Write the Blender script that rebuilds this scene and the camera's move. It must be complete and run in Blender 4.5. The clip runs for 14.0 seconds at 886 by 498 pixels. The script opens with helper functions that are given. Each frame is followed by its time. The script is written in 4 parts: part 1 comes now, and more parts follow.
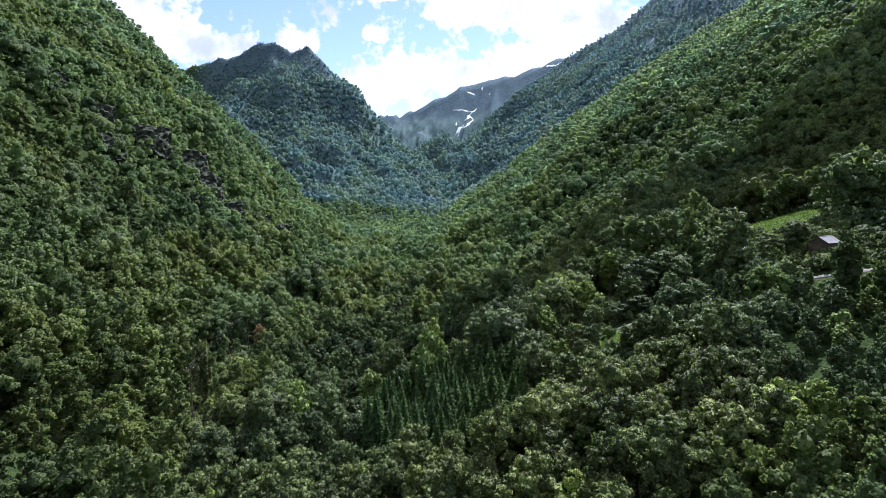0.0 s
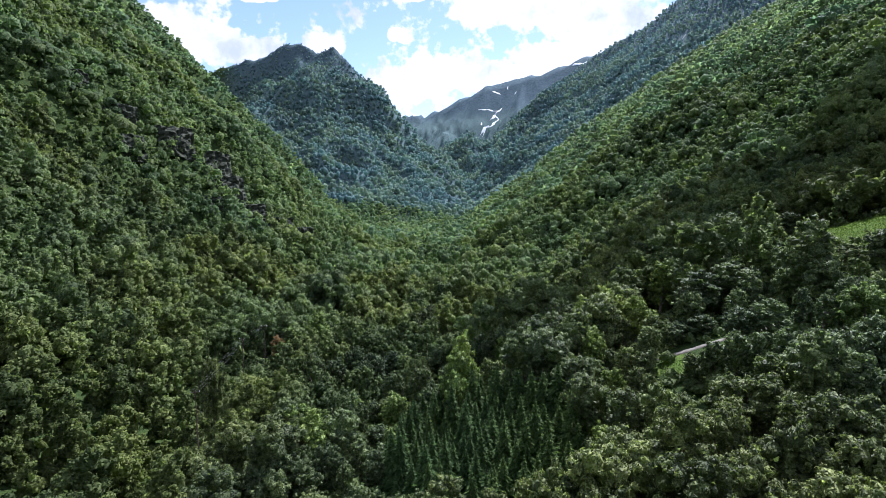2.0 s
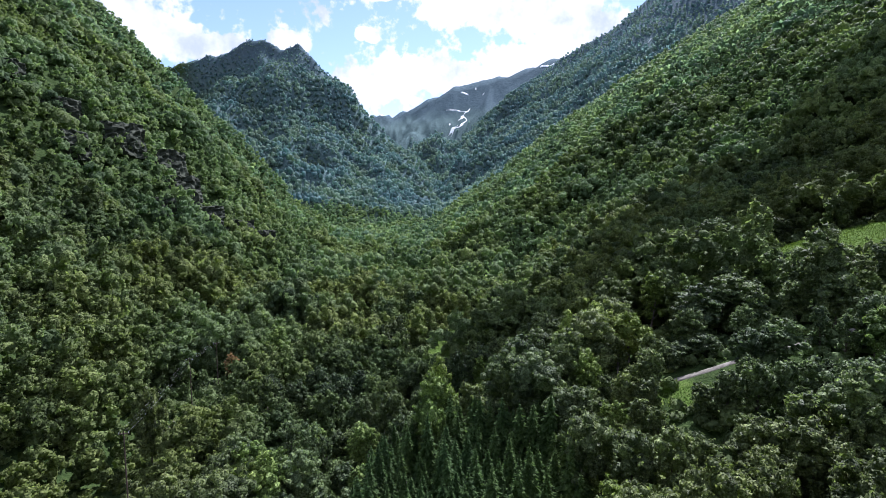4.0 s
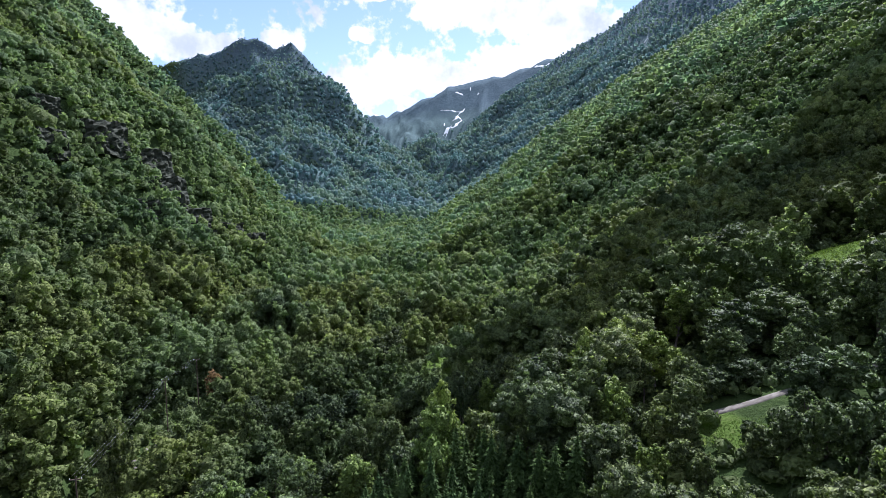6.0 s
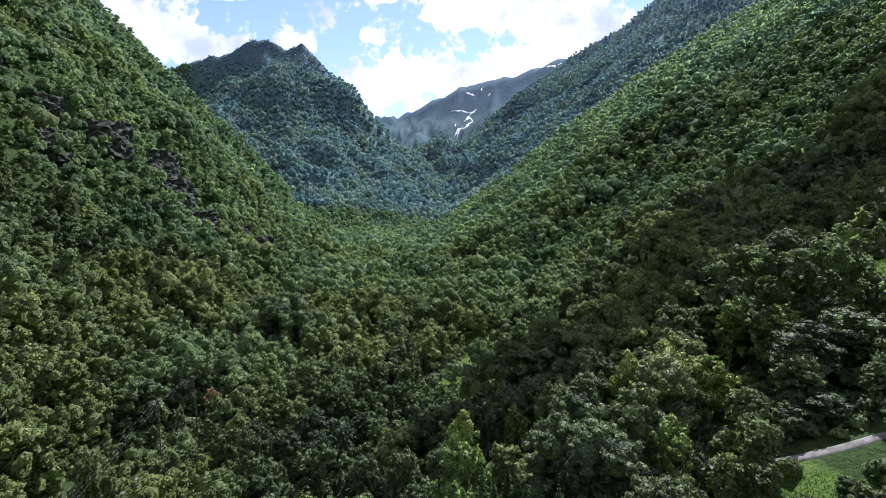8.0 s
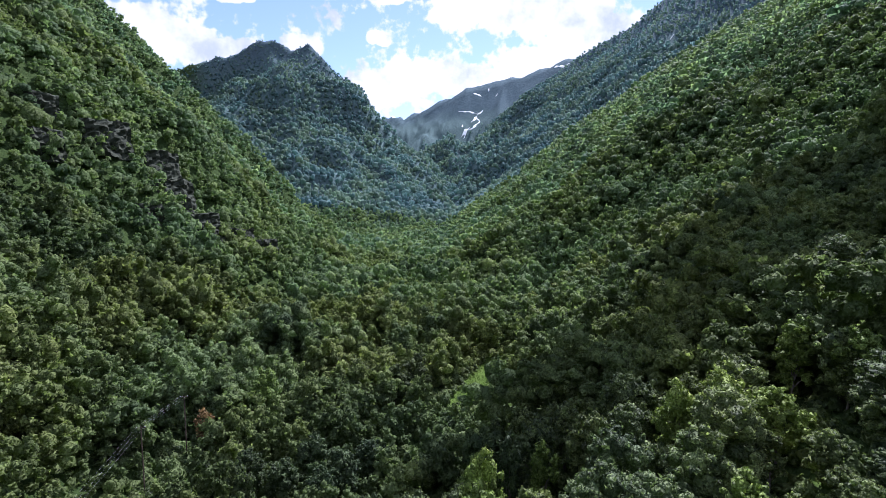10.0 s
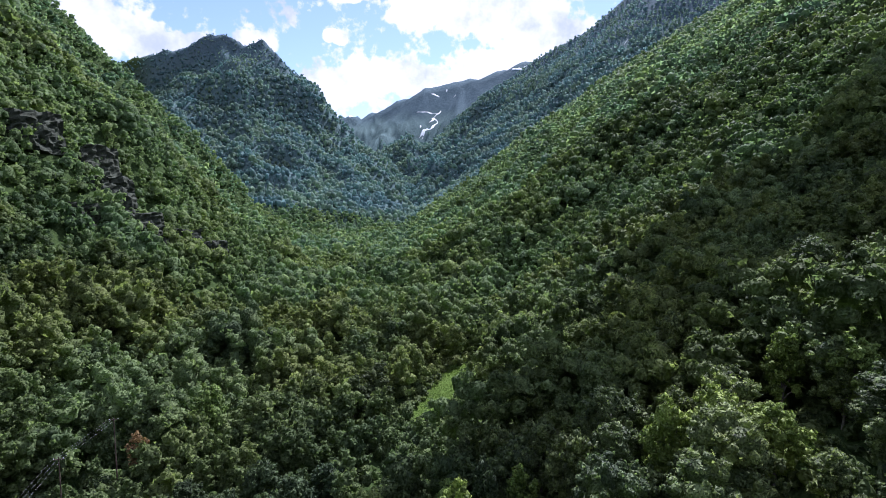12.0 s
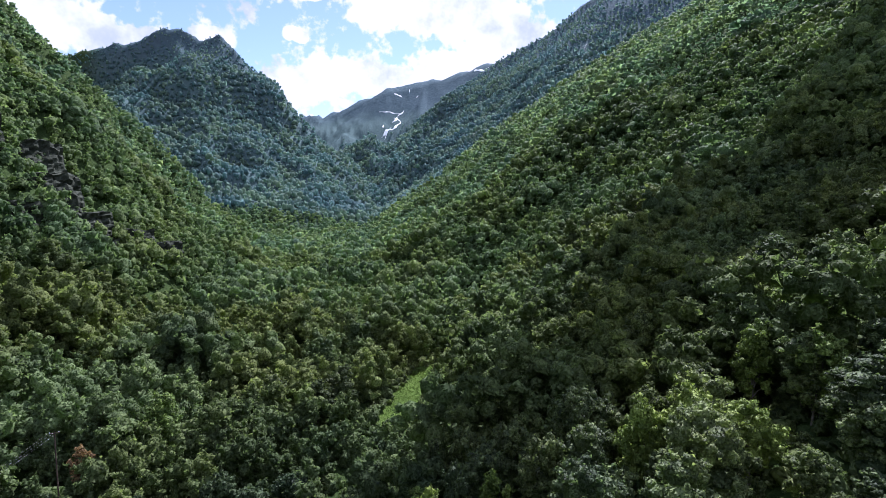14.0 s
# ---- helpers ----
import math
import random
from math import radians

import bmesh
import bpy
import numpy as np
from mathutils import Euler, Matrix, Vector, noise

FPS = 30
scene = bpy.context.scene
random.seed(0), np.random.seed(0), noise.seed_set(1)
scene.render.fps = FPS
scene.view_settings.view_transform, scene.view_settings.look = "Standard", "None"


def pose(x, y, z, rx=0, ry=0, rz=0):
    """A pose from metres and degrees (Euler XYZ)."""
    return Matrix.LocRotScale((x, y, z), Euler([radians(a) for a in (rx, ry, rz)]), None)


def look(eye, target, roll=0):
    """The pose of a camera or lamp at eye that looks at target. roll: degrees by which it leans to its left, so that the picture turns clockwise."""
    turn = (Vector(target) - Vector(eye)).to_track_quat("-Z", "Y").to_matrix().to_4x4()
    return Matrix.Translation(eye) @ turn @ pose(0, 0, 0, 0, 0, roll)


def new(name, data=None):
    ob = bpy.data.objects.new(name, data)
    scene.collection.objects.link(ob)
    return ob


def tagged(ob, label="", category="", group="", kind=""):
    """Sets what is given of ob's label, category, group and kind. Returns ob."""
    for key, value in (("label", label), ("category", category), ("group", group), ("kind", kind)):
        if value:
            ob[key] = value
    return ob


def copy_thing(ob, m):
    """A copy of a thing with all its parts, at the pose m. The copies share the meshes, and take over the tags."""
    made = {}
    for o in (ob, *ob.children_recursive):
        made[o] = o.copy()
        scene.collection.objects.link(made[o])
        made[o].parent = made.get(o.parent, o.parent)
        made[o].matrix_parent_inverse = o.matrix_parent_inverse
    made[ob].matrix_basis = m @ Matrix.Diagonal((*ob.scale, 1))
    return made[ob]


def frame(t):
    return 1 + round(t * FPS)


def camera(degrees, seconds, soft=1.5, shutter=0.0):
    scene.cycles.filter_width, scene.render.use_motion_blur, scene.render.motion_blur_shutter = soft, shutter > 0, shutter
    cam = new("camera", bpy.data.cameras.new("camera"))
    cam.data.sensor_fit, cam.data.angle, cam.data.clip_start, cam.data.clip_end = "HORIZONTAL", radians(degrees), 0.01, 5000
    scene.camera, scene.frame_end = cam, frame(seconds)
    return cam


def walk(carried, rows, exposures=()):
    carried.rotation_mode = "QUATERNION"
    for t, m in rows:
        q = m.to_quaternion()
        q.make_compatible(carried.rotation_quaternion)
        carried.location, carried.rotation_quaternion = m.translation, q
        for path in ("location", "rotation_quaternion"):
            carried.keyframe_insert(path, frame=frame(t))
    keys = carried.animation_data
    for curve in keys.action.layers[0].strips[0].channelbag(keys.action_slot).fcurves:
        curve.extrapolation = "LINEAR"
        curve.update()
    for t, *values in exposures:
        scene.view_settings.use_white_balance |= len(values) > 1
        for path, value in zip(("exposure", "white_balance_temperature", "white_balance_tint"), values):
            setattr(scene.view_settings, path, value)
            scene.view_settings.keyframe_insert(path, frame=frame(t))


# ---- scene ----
cam = camera(78.9, 14.0, 0.6)
PATH = [
    (0.0, pose(-0.00, 0.00, 70.00, 84.63, 0.60, -7.20)),
    (0.5, pose(-0.01, 3.66, 70.22, 84.64, 0.61, -6.57)),
    (1.0, pose(-0.02, 7.33, 70.52, 84.66, 0.64, -5.70)),
    (1.5, pose(-0.06, 11.12, 70.86, 84.67, 0.66, -4.93)),
    (2.0, pose(-0.03, 14.95, 71.19, 84.67, 0.62, -4.63)),
    (2.5, pose(0.07, 18.71, 71.52, 84.67, 0.57, -5.82)),
    (3.0, pose(-0.02, 22.45, 71.82, 84.66, 0.55, -6.40)),
    (3.5, pose(0.05, 26.17, 72.07, 84.66, 0.49, -7.41)),
    (6.0, pose(0.17, 43.43, 73.20, 84.72, 0.43, -8.63)),
    (6.5, pose(0.16, 46.80, 73.44, 84.74, 0.46, -8.52)),
    (7.0, pose(0.08, 50.18, 73.68, 84.75, 0.44, -8.25)),
    (7.5, pose(0.05, 53.59, 73.82, 84.77, 0.44, -7.92)),
    (8.0, pose(0.12, 56.97, 73.90, 84.83, 0.50, -7.52)),
    (10.5, pose(0.07, 73.92, 74.37, 84.98, 0.54, -6.82)),
    (11.0, pose(0.10, 76.70, 74.30, 84.99, 0.44, -8.26)),
    (11.5, pose(0.12, 79.06, 74.16, 84.98, 0.35, -10.06)),
    (12.0, pose(-0.02, 80.83, 73.97, 85.01, 0.27, -11.29)),
    (12.5, pose(-0.10, 82.19, 73.73, 85.02, 0.23, -11.95)),
    (13.0, pose(-0.17, 83.21, 73.48, 85.06, 0.18, -12.72)),
    (13.5, pose(-0.13, 83.95, 73.33, 85.06, 0.12, -14.35)),
    (14.0, pose(-0.18, 84.45, 73.24, 85.07, 0.13, -15.22)),
]
walk(cam, PATH, [(0.0, 1.50, 5560, 20), (14.0, 1.38, 5480, 25)])

# ---------------------------------------------------------------- sky, sun, exposure
SUN_AZIMUTH, SUN_HEIGHT = radians(34), radians(51)   # to the right of +y, above the horizon

sun_data = bpy.data.lights.new("sun", "SUN")
sun_data.energy, sun_data.angle, sun_data.color = 3.9, radians(0.53), (1.0, 0.95, 0.87)
sun = new("sun", sun_data)
sun_way = Vector((math.sin(SUN_AZIMUTH) * math.cos(SUN_HEIGHT), math.cos(SUN_AZIMUTH) * math.cos(SUN_HEIGHT), math.sin(SUN_HEIGHT)))
sun.matrix_world = look(sun_way * 900, (0, 0, 0))


class Nodes:
    """A thin layer over a node tree: every call adds a node and gives back its output."""

    def __init__(self, tree):
        self.tree = tree
        tree.nodes.clear()

    def add(self, kind, inputs=(), output=0, operation="", clamp=False, interpolation="", attribute=""):
        node = self.tree.nodes.new(kind)
        if operation:
            node.operation = operation
        if clamp:
            node.use_clamp = True
        if interpolation:
            node.interpolation_type = interpolation
        if attribute:
            node.attribute_name = attribute
        for key, value in dict(inputs).items():
            if isinstance(value, bpy.types.NodeSocket):
                self.tree.links.new(value, node.inputs[key])
            else:
                node.inputs[key].default_value = value
        return node.outputs[output] if node.outputs else node

    def math(self, operation, a, b=0.0, c=0.0, clamp=False):
        return self.add("ShaderNodeMath", {0: a, 1: b, 2: c}, operation=operation, clamp=clamp)

    def range(self, value, a, b, c=0.0, d=1.0, smoothly=True):
        return self.add("ShaderNodeMapRange", {"Value": value, "From Min": a, "From Max": b, "To Min": c, "To Max": d},
                        interpolation="SMOOTHSTEP" if smoothly else "LINEAR")

    def mix(self, factor, a, b, blend="MIX"):
        node = self.tree.nodes.new("ShaderNodeMix")
        node.data_type, node.blend_type = "RGBA", blend
        for key, value in ((0, factor), (6, a), (7, b)):
            if isinstance(value, bpy.types.NodeSocket):
                self.tree.links.new(value, node.inputs[key])
            else:
                node.inputs[key].default_value = value if key == 0 else (*value, 1.0)
        return node.outputs[2]

    def noise(self, vector, scale, detail=4.0, rough=0.55, output=0):
        return self.add("ShaderNodeTexNoise", {"Vector": vector, "Scale": scale, "Detail": detail, "Roughness": rough}, output)


world = bpy.data.worlds.new("valley_sky")
scene.world = world
world.use_nodes = True
n = Nodes(world.node_tree)
way = n.add("ShaderNodeTexCoord")
sky_node = n.tree.nodes.new("ShaderNodeTexSky")
sky_node.sky_type, sky_node.sun_disc = "NISHITA", False
sky_node.sun_elevation, sky_node.sun_rotation = SUN_HEIGHT, SUN_AZIMUTH
sky_node.altitude, sky_node.air_density, sky_node.dust_density, sky_node.ozone_density = 400.0, 1.0, 0.25, 1.6
sky = sky_node.outputs[0]
split = n.tree.nodes.new("ShaderNodeSeparateXYZ")
n.tree.links.new(way, split.inputs[0])
depth = n.math("MAXIMUM", split.outputs[1], 0.05)
u, v = n.math("DIVIDE", split.outputs[0], depth), n.math("DIVIDE", split.outputs[2], depth)
# cumulus banks: centre and half-width to the side, centre and half-height
BANKS = ((-0.40, 0.11, 0.30, 0.055), (-0.33, 0.08, 0.275, 0.04), (-0.25, 0.07, 0.262, 0.03), (-0.135, 0.05, 0.272, 0.026), (0.000, 0.020, 0.294, 0.014), (0.014, 0.016, 0.287, 0.011),
         (0.28, 0.24, 0.355, 0.062), (0.42, 0.16, 0.30, 0.075), (0.00, 0.10, 0.20, 0.042), (0.075, 0.075, 0.228, 0.038), (0.16, 0.10, 0.222, 0.035), (0.33, 0.16, 0.245, 0.05),
         (0.03, 0.05, 0.365, 0.016), (-0.24, 0.04, 0.352, 0.010))
bank = 0.0
for cu, hu, cv, hv in BANKS:
    du = n.math("MULTIPLY", n.math("SUBTRACT", u, cu), 1 / hu)
    dv = n.math("MULTIPLY", n.math("SUBTRACT", v, cv), 1 / hv)
    r = n.math("SQRT", n.math("ADD", n.math("MULTIPLY", du, du), n.math("MULTIPLY", dv, dv)))
    bank = n.math("MAXIMUM", bank, n.math("SUBTRACT", 1.0, r))
billow = n.noise(way, 20.0, 7.0, 0.52)
patchy = n.noise(way, 2.6, 5.0, 0.55)
overhead = n.range(split.outputs[2], 0.38, 0.5)                      # the rest of the sky is half cloudy
elsewhere = n.math("MAXIMUM", overhead, n.range(split.outputs[1], 0.5, 0.3))
loose = n.math("MULTIPLY", n.math("SUBTRACT", patchy, 0.44), 3.0)
cover = n.math("ADD", n.math("MULTIPLY", bank, 1.25), n.math("MULTIPLY", n.math("SUBTRACT", billow, 0.53), 1.4))
cover = n.math("ADD", n.math("MULTIPLY", cover, n.math("SUBTRACT", 1.0, elsewhere)), n.math("MULTIPLY", loose, elsewhere))
puffs = n.noise(way, 70.0, 4.0, 0.5)
cover = n.math("ADD", cover, n.math("MULTIPLY", n.math("SUBTRACT", puffs, 0.5), 0.9))
cloud = n.range(cover, -0.04, 0.22)
grey = n.noise(way, 9.0, 5.0, 0.6)
white = n.mix(n.range(grey, 0.33, 0.52), (0.27, 0.295, 0.33), (0.43, 0.43, 0.43))
blue = n.mix(1.0, sky, (0.079, 0.072, 0.074), "MULTIPLY")
both = n.mix(cloud, blue, white)
n.add("ShaderNodeOutputWorld", {"Surface": n.add("ShaderNodeBackground", {"Color": both, "Strength": 1.0})})


# ---------------------------------------------------------------- terrain shape
def hash01(ix, iy, seed):
    n = (ix.astype(np.int64) * 374761393 + iy.astype(np.int64) * 668265263 + seed * 974634777) & 0xFFFFFFFF
    n = ((n ^ (n >> 13)) * 1274126177) & 0xFFFFFFFF
    return ((n ^ (n >> 16)) & 0xFFFF) / 65535.0


def value_noise(x, y, seed=0):
    ix, iy = np.floor(x), np.floor(y)
    fx, fy = x - ix, y - iy
    fx, fy = fx * fx * (3 - 2 * fx), fy * fy * (3 - 2 * fy)
    a, b = hash01(ix, iy, seed), hash01(ix + 1, iy, seed)
    c, d = hash01(ix, iy + 1, seed), hash01(ix + 1, iy + 1, seed)
    return (a * (1 - fx) + b * fx) * (1 - fy) + (c * (1 - fx) + d * fx) * fy - 0.5


def fbm(x, y, size, octaves=4, seed=0):
    total, amp = 0.0, 1.0
    for k in range(octaves):
        total = total + amp * value_noise(x / size + 17.3 * k, y / size - 9.1 * k, seed + k)
        size, amp = size / 2.03, amp * 0.5
    return total


def smooth(a, b, x):
    t = np.clip((x - a) / (b - a), 0, 1)
    return t * t * (3 - 2 * t)


def ridge(x, y, crest, slope):
    """Height of a mountain that falls away from a crest line."""
    best = np.full(np.shape(x), -1e4)
    for (x0, y0, z0), (x1, y1, z1) in zip(crest, crest[1:]):
        ax, ay = x1 - x0, y1 - y0
        t = np.clip(((x - x0) * ax + (y - y0) * ay) / (ax * ax + ay * ay), 0, 1)
        d = np.hypot(x - x0 - t * ax, y - y0 - t * ay)
        best = np.maximum(best, z0 + (z1 - z0) * t - slope * d * (1 - 0.00012 * np.minimum(d, 1500)))
    return best


def soft_max(a, b, width):
    h = np.clip(0.5 + 0.5 * (a - b) / width, 0, 1)
    return b + (a - b) * h + width * h * (1 - h)


VALLEY_Y = (-900, 0, 110, 160, 210, 250, 300, 350, 400, 450, 520, 620, 720, 800, 900, 1000, 1150, 1300, 1450, 1750, 2200, 3000)
TOE_LEFT = (-60, -60, -60, -60, -57, -61, -66, -59, -47, -34, -23, -37, -69, -40, -58, -50, 20, 110, 160, 190, 220, 220)
TOE_RIGHT = (-30, -30, -8, 10, 19, 38, 66, 97, 107, 90, 68, 79, 86, 90, 99, 107, 123, 150, 220, 320, 420, 500)
FLOOR_Z = (20, 17, 13, 12, 12, 14, 15, 16, 17, 17, 18, 18, 19, 20, 21, 22, 27, 38, 90, 120, 150, 200)
RISE_LEFT = (0, 14, 39, 110, 215, 615, 1080)
RISE_RIGHT = (0, 13, 71, 187, 590, 1050)

TWIN_PEAKS = ((-1500, 2100, 620), (-900, 1900, 500), (-534, 1700, 463), (-374, 1670, 503), (-318, 1650, 520), (-273, 1640, 513),
              (-224, 1620, 484), (-180, 1590, 491), (-142, 1570, 456), (-103, 1545, 404), (-35, 1500, 302), (23, 1450, 232),
              (91, 1380, 168), (150, 1260, 112))
TWIN_SPUR = ((-180, 1590, 497), (-160, 1500, 340), (-170, 1400, 245), (-140, 1290, 165), (-60, 1170, 85), (30, 1060, 24))
TWIN_APRON = ((-330, 1480, 300), (-160, 1420, 262), (23, 1400, 200), (110, 1330, 140), (158, 1230, 98), (150, 1110, 34))
TWIN_SPUR_2 = ((-224, 1620, 482), (-265, 1540, 400), (-320, 1450, 300), (-310, 1320, 200), (-240, 1190, 100), (-160, 1090, 30))
SNOW_MOUNTAIN = ((-400, 3100, 480), (45, 2800, 490), (127, 2700, 474), (233, 2650, 520), (418, 2600, 605), (609, 2600, 650),
                 (759, 2550, 685), (905, 2500, 722), (1250, 2450, 900), (1900, 2500, 1000))
SNOW_SPUR = ((600, 2600, 640), (520, 2350, 470), (470, 2150, 350), (420, 1950, 270))
RIGHT_FAR = ((150, 1090, 40), (185, 1210, 92), (206, 1300, 135), (286, 1500, 222), (373, 1600, 300), (504, 1700, 422), (577, 1700, 484), (665, 1650, 541),
             (714, 1600, 562), (798, 1500, 632), (1000, 1400, 790), (1400, 1200, 1000), (2200, 900, 1200))
KNOLL = ((330, 2200, 310), (270, 2080, 288), (244, 1900, 272), (219, 1700, 250), (202, 1570, 200), (196, 1460, 135))


def ground(x, y):
    x, y = np.asarray(x, float), np.asarray(y, float)
    zf = np.interp(y, VALLEY_Y, FLOOR_Z)
    warp = 26 * fbm(x, y, 170, 3, 5)
    # left flank, with shallow spurs and gullies, ending in a crest
    fold = 4 * np.cos((y - 350 + 0.35 * (x + 110)) * 2 * np.pi / 147) + 4 * np.cos((y + 0.5 * x) * 2 * np.pi / 83)
    d = np.interp(y, VALLEY_Y, TOE_LEFT) - x
    d = d + (fold + warp * 0.35) * smooth(15, 90, d)
    rise = np.interp(d, (0, 15, 60, 130, 250, 700, 1600), RISE_LEFT) * (1 + np.clip(y - 400, -200, 500) / 2600)
    left = rise - 0.95 * np.maximum(0, y - 835 + 0.12 * (x + 250) + 0.5 * warp)
    # right flank: a terrace near the road, then the steep slope
    d = x - np.interp(y, VALLEY_Y, TOE_RIGHT)
    d = d + (warp * 0.5 + 6 * np.cos((y - 0.4 * x) * 2 * np.pi / 150)) * smooth(60, 170, d)
    terrace = np.interp(d, (0, 10, 70, 115, 152, 225, 900, 2000), (0, 3, 31, 47.5, 55, 99, 521, 981))
    terrace = terrace * np.interp(y, (70, 112, 155), (0.68, 0.92, 1.0))
    steep = np.interp(d, (0, 15, 110, 270, 900, 2000), RISE_RIGHT)
    k = smooth(230, 380, y)
    right = terrace * (1 - k) + steep * k - 0.85 * np.maximum(0, y - 1330 - 0.1 * x + 0.5 * warp)
    z = zf + np.maximum(np.maximum(left, right), 0)
    rough = fbm(x, y, 230, 5, 11)
    crags = np.abs(fbm(x + 0.3 * y, y, 120, 4, 23))
    far = np.maximum(ridge(x, y, TWIN_PEAKS, 1.25), ridge(x, y, TWIN_SPUR, 1.15))
    far = np.maximum(far, ridge(x, y, TWIN_SPUR_2, 1.15))
    far = np.maximum(far, ridge(x, y, TWIN_APRON, 0.5))
    far = np.maximum(far, ridge(x, y, RIGHT_FAR, 0.95))
    far = np.maximum(far, np.maximum(ridge(x, y, SNOW_MOUNTAIN, 0.85), ridge(x, y, SNOW_SPUR, 0.95)))
    far = np.maximum(far, ridge(x, y, KNOLL, 0.9))
    far = far + (70 * rough - 75 * crags + 16) * smooth(1000, 1250, y) * (0.3 + 0.7 * smooth(480, 330, far)) * (1 - 0.5 * smooth(150, 350, x))
    z = soft_max(z, far, 14.0)
    flank = smooth(70, 140, np.abs(x - 10)) * smooth(1500, 900, y)
    return z + 1.4 * fbm(x, y, 40, 3, 31) + 7 * fbm(x + 0.4 * y, y, 46, 3, 63) * flank + 5 * rough * smooth(70, 140, np.abs(x - 10))
# ---------------------------------------------------------------- materials
def material(name):
    m = bpy.data.materials.new(name)
    m.use_nodes = True
    return m, Nodes(m.node_tree)


def leaf_material(name, dark, middle, light, per_object, through_light=0.46, clump=0.2, contrast=0.75, gaps=0.0, flutter=2.0, gloss=0.16, glow=(1.25, 1.38, 0.9)):
    """Foliage: tone from tree to tree, shade from leaf clump to leaf clump, light that passes through."""
    m, n = material(name)
    if per_object:
        tone = n.add("ShaderNodeObjectInfo", output="Random")
    else:
        tone = n.add("ShaderNodeAttribute", output="Fac", attribute="tone")
    island = n.add("ShaderNodeNewGeometry", output="Random Per Island")
    where = n.add("ShaderNodeNewGeometry", output="Position")
    a = n.mix(n.range(tone, 0.0, 0.5, smoothly=False), dark, middle)
    a = n.mix(n.range(tone, 0.5, 1.0, smoothly=False), a, light)
    a = n.mix(1.0, a, n.mix(n.range(n.noise(where, 0.02, 3.0), 0.35, 0.65), (0.88, 0.97, 1.08), (1.08, 1.04, 0.86)), "MULTIPLY")
    a = n.mix(1.0, a, n.mix(n.range(island, 0.0, 1.0, 0.5 - 0.5 * contrast, 0.5 + 0.5 * contrast, False), (0.5, 0.54, 0.55), (1.55, 1.48, 1.4)), "MULTIPLY")
    # single leaves: each turned its own way and a little lighter or darker than the next
    cell = n.tree.nodes.new("ShaderNodeTexVoronoi")
    n.tree.links.new(n.mix(0.5 * clump, where, n.noise(where, 1.2 / clump, 2.0, output=1), "LINEAR_LIGHT"), cell.inputs["Vector"])
    cell.inputs["Scale"].default_value = 1.0 / clump
    own = n.tree.nodes.new("ShaderNodeSeparateColor")
    n.tree.links.new(cell.outputs["Color"], own.inputs[0])
    a = n.mix(1.0, a, n.mix(n.range(own.outputs[0], 0.0, 1.0, 0.5 - 0.5 * contrast, 0.5 + 0.5 * contrast, False), (0.55, 0.57, 0.6), (1.45, 1.43, 1.4)), "MULTIPLY")
    turned = n.add("ShaderNodeVectorMath", {0: cell.outputs["Color"], 1: (0.5, 0.5, 0.5)}, operation="SUBTRACT")
    turned = n.add("ShaderNodeVectorMath", {0: turned, 1: (flutter, flutter, flutter)}, operation="MULTIPLY")
    turned = n.add("ShaderNodeVectorMath", {0: turned, 1: n.add("ShaderNodeNewGeometry", output="Normal")}, operation="ADD")
    bend = n.add("ShaderNodeVectorMath", {0: turned}, operation="NORMALIZE")
    face = n.add("ShaderNodeBsdfPrincipled", {"Normal": bend, "Base Color": a, "Roughness": 0.6, "Specular IOR Level": gloss})
    back = n.add("ShaderNodeBsdfTranslucent", {"Normal": bend, "Color": n.mix(1.0, a, glow, "MULTIPLY")})
    leaf = n.add("ShaderNodeMixShader", {0: through_light, 1: face, 2: back})
    if gaps:
        # air between the leaves
        open_air = n.math("GREATER_THAN", cell.outputs["Distance"], gaps)
        leaf = n.add("ShaderNodeMixShader", {0: open_air, 1: leaf, 2: n.add("ShaderNodeBsdfTransparent")})
    n.add("ShaderNodeOutputMaterial", {"Surface": leaf})
    return m


def plain_material(name, a, b, size, roughness=0.85, bump=0.3, metallic=0.0, fine=6.0):
    m, n = material(name)
    where = n.add("ShaderNodeNewGeometry", output="Position")
    coarse, small = n.noise(where, 1 / size, 5.0, 0.6), n.noise(where, fine / size, 6.0, 0.7)
    colour = n.mix(n.range(coarse, 0.3, 0.7), a, b)
    colour = n.mix(1.0, colour, n.mix(small, (0.75, 0.75, 0.75), (1.25, 1.25, 1.25)), "MULTIPLY")
    normal = n.add("ShaderNodeBump", {"Strength": bump, "Distance": size * 0.1, "Height": small})
    n.add("ShaderNodeOutputMaterial", {"Surface": n.add("ShaderNodeBsdfPrincipled", {
        "Base Color": colour, "Roughness": roughness, "Specular IOR Level": 0.5 if metallic else 0.08, "Metallic": metallic, "Normal": normal})})
    return m


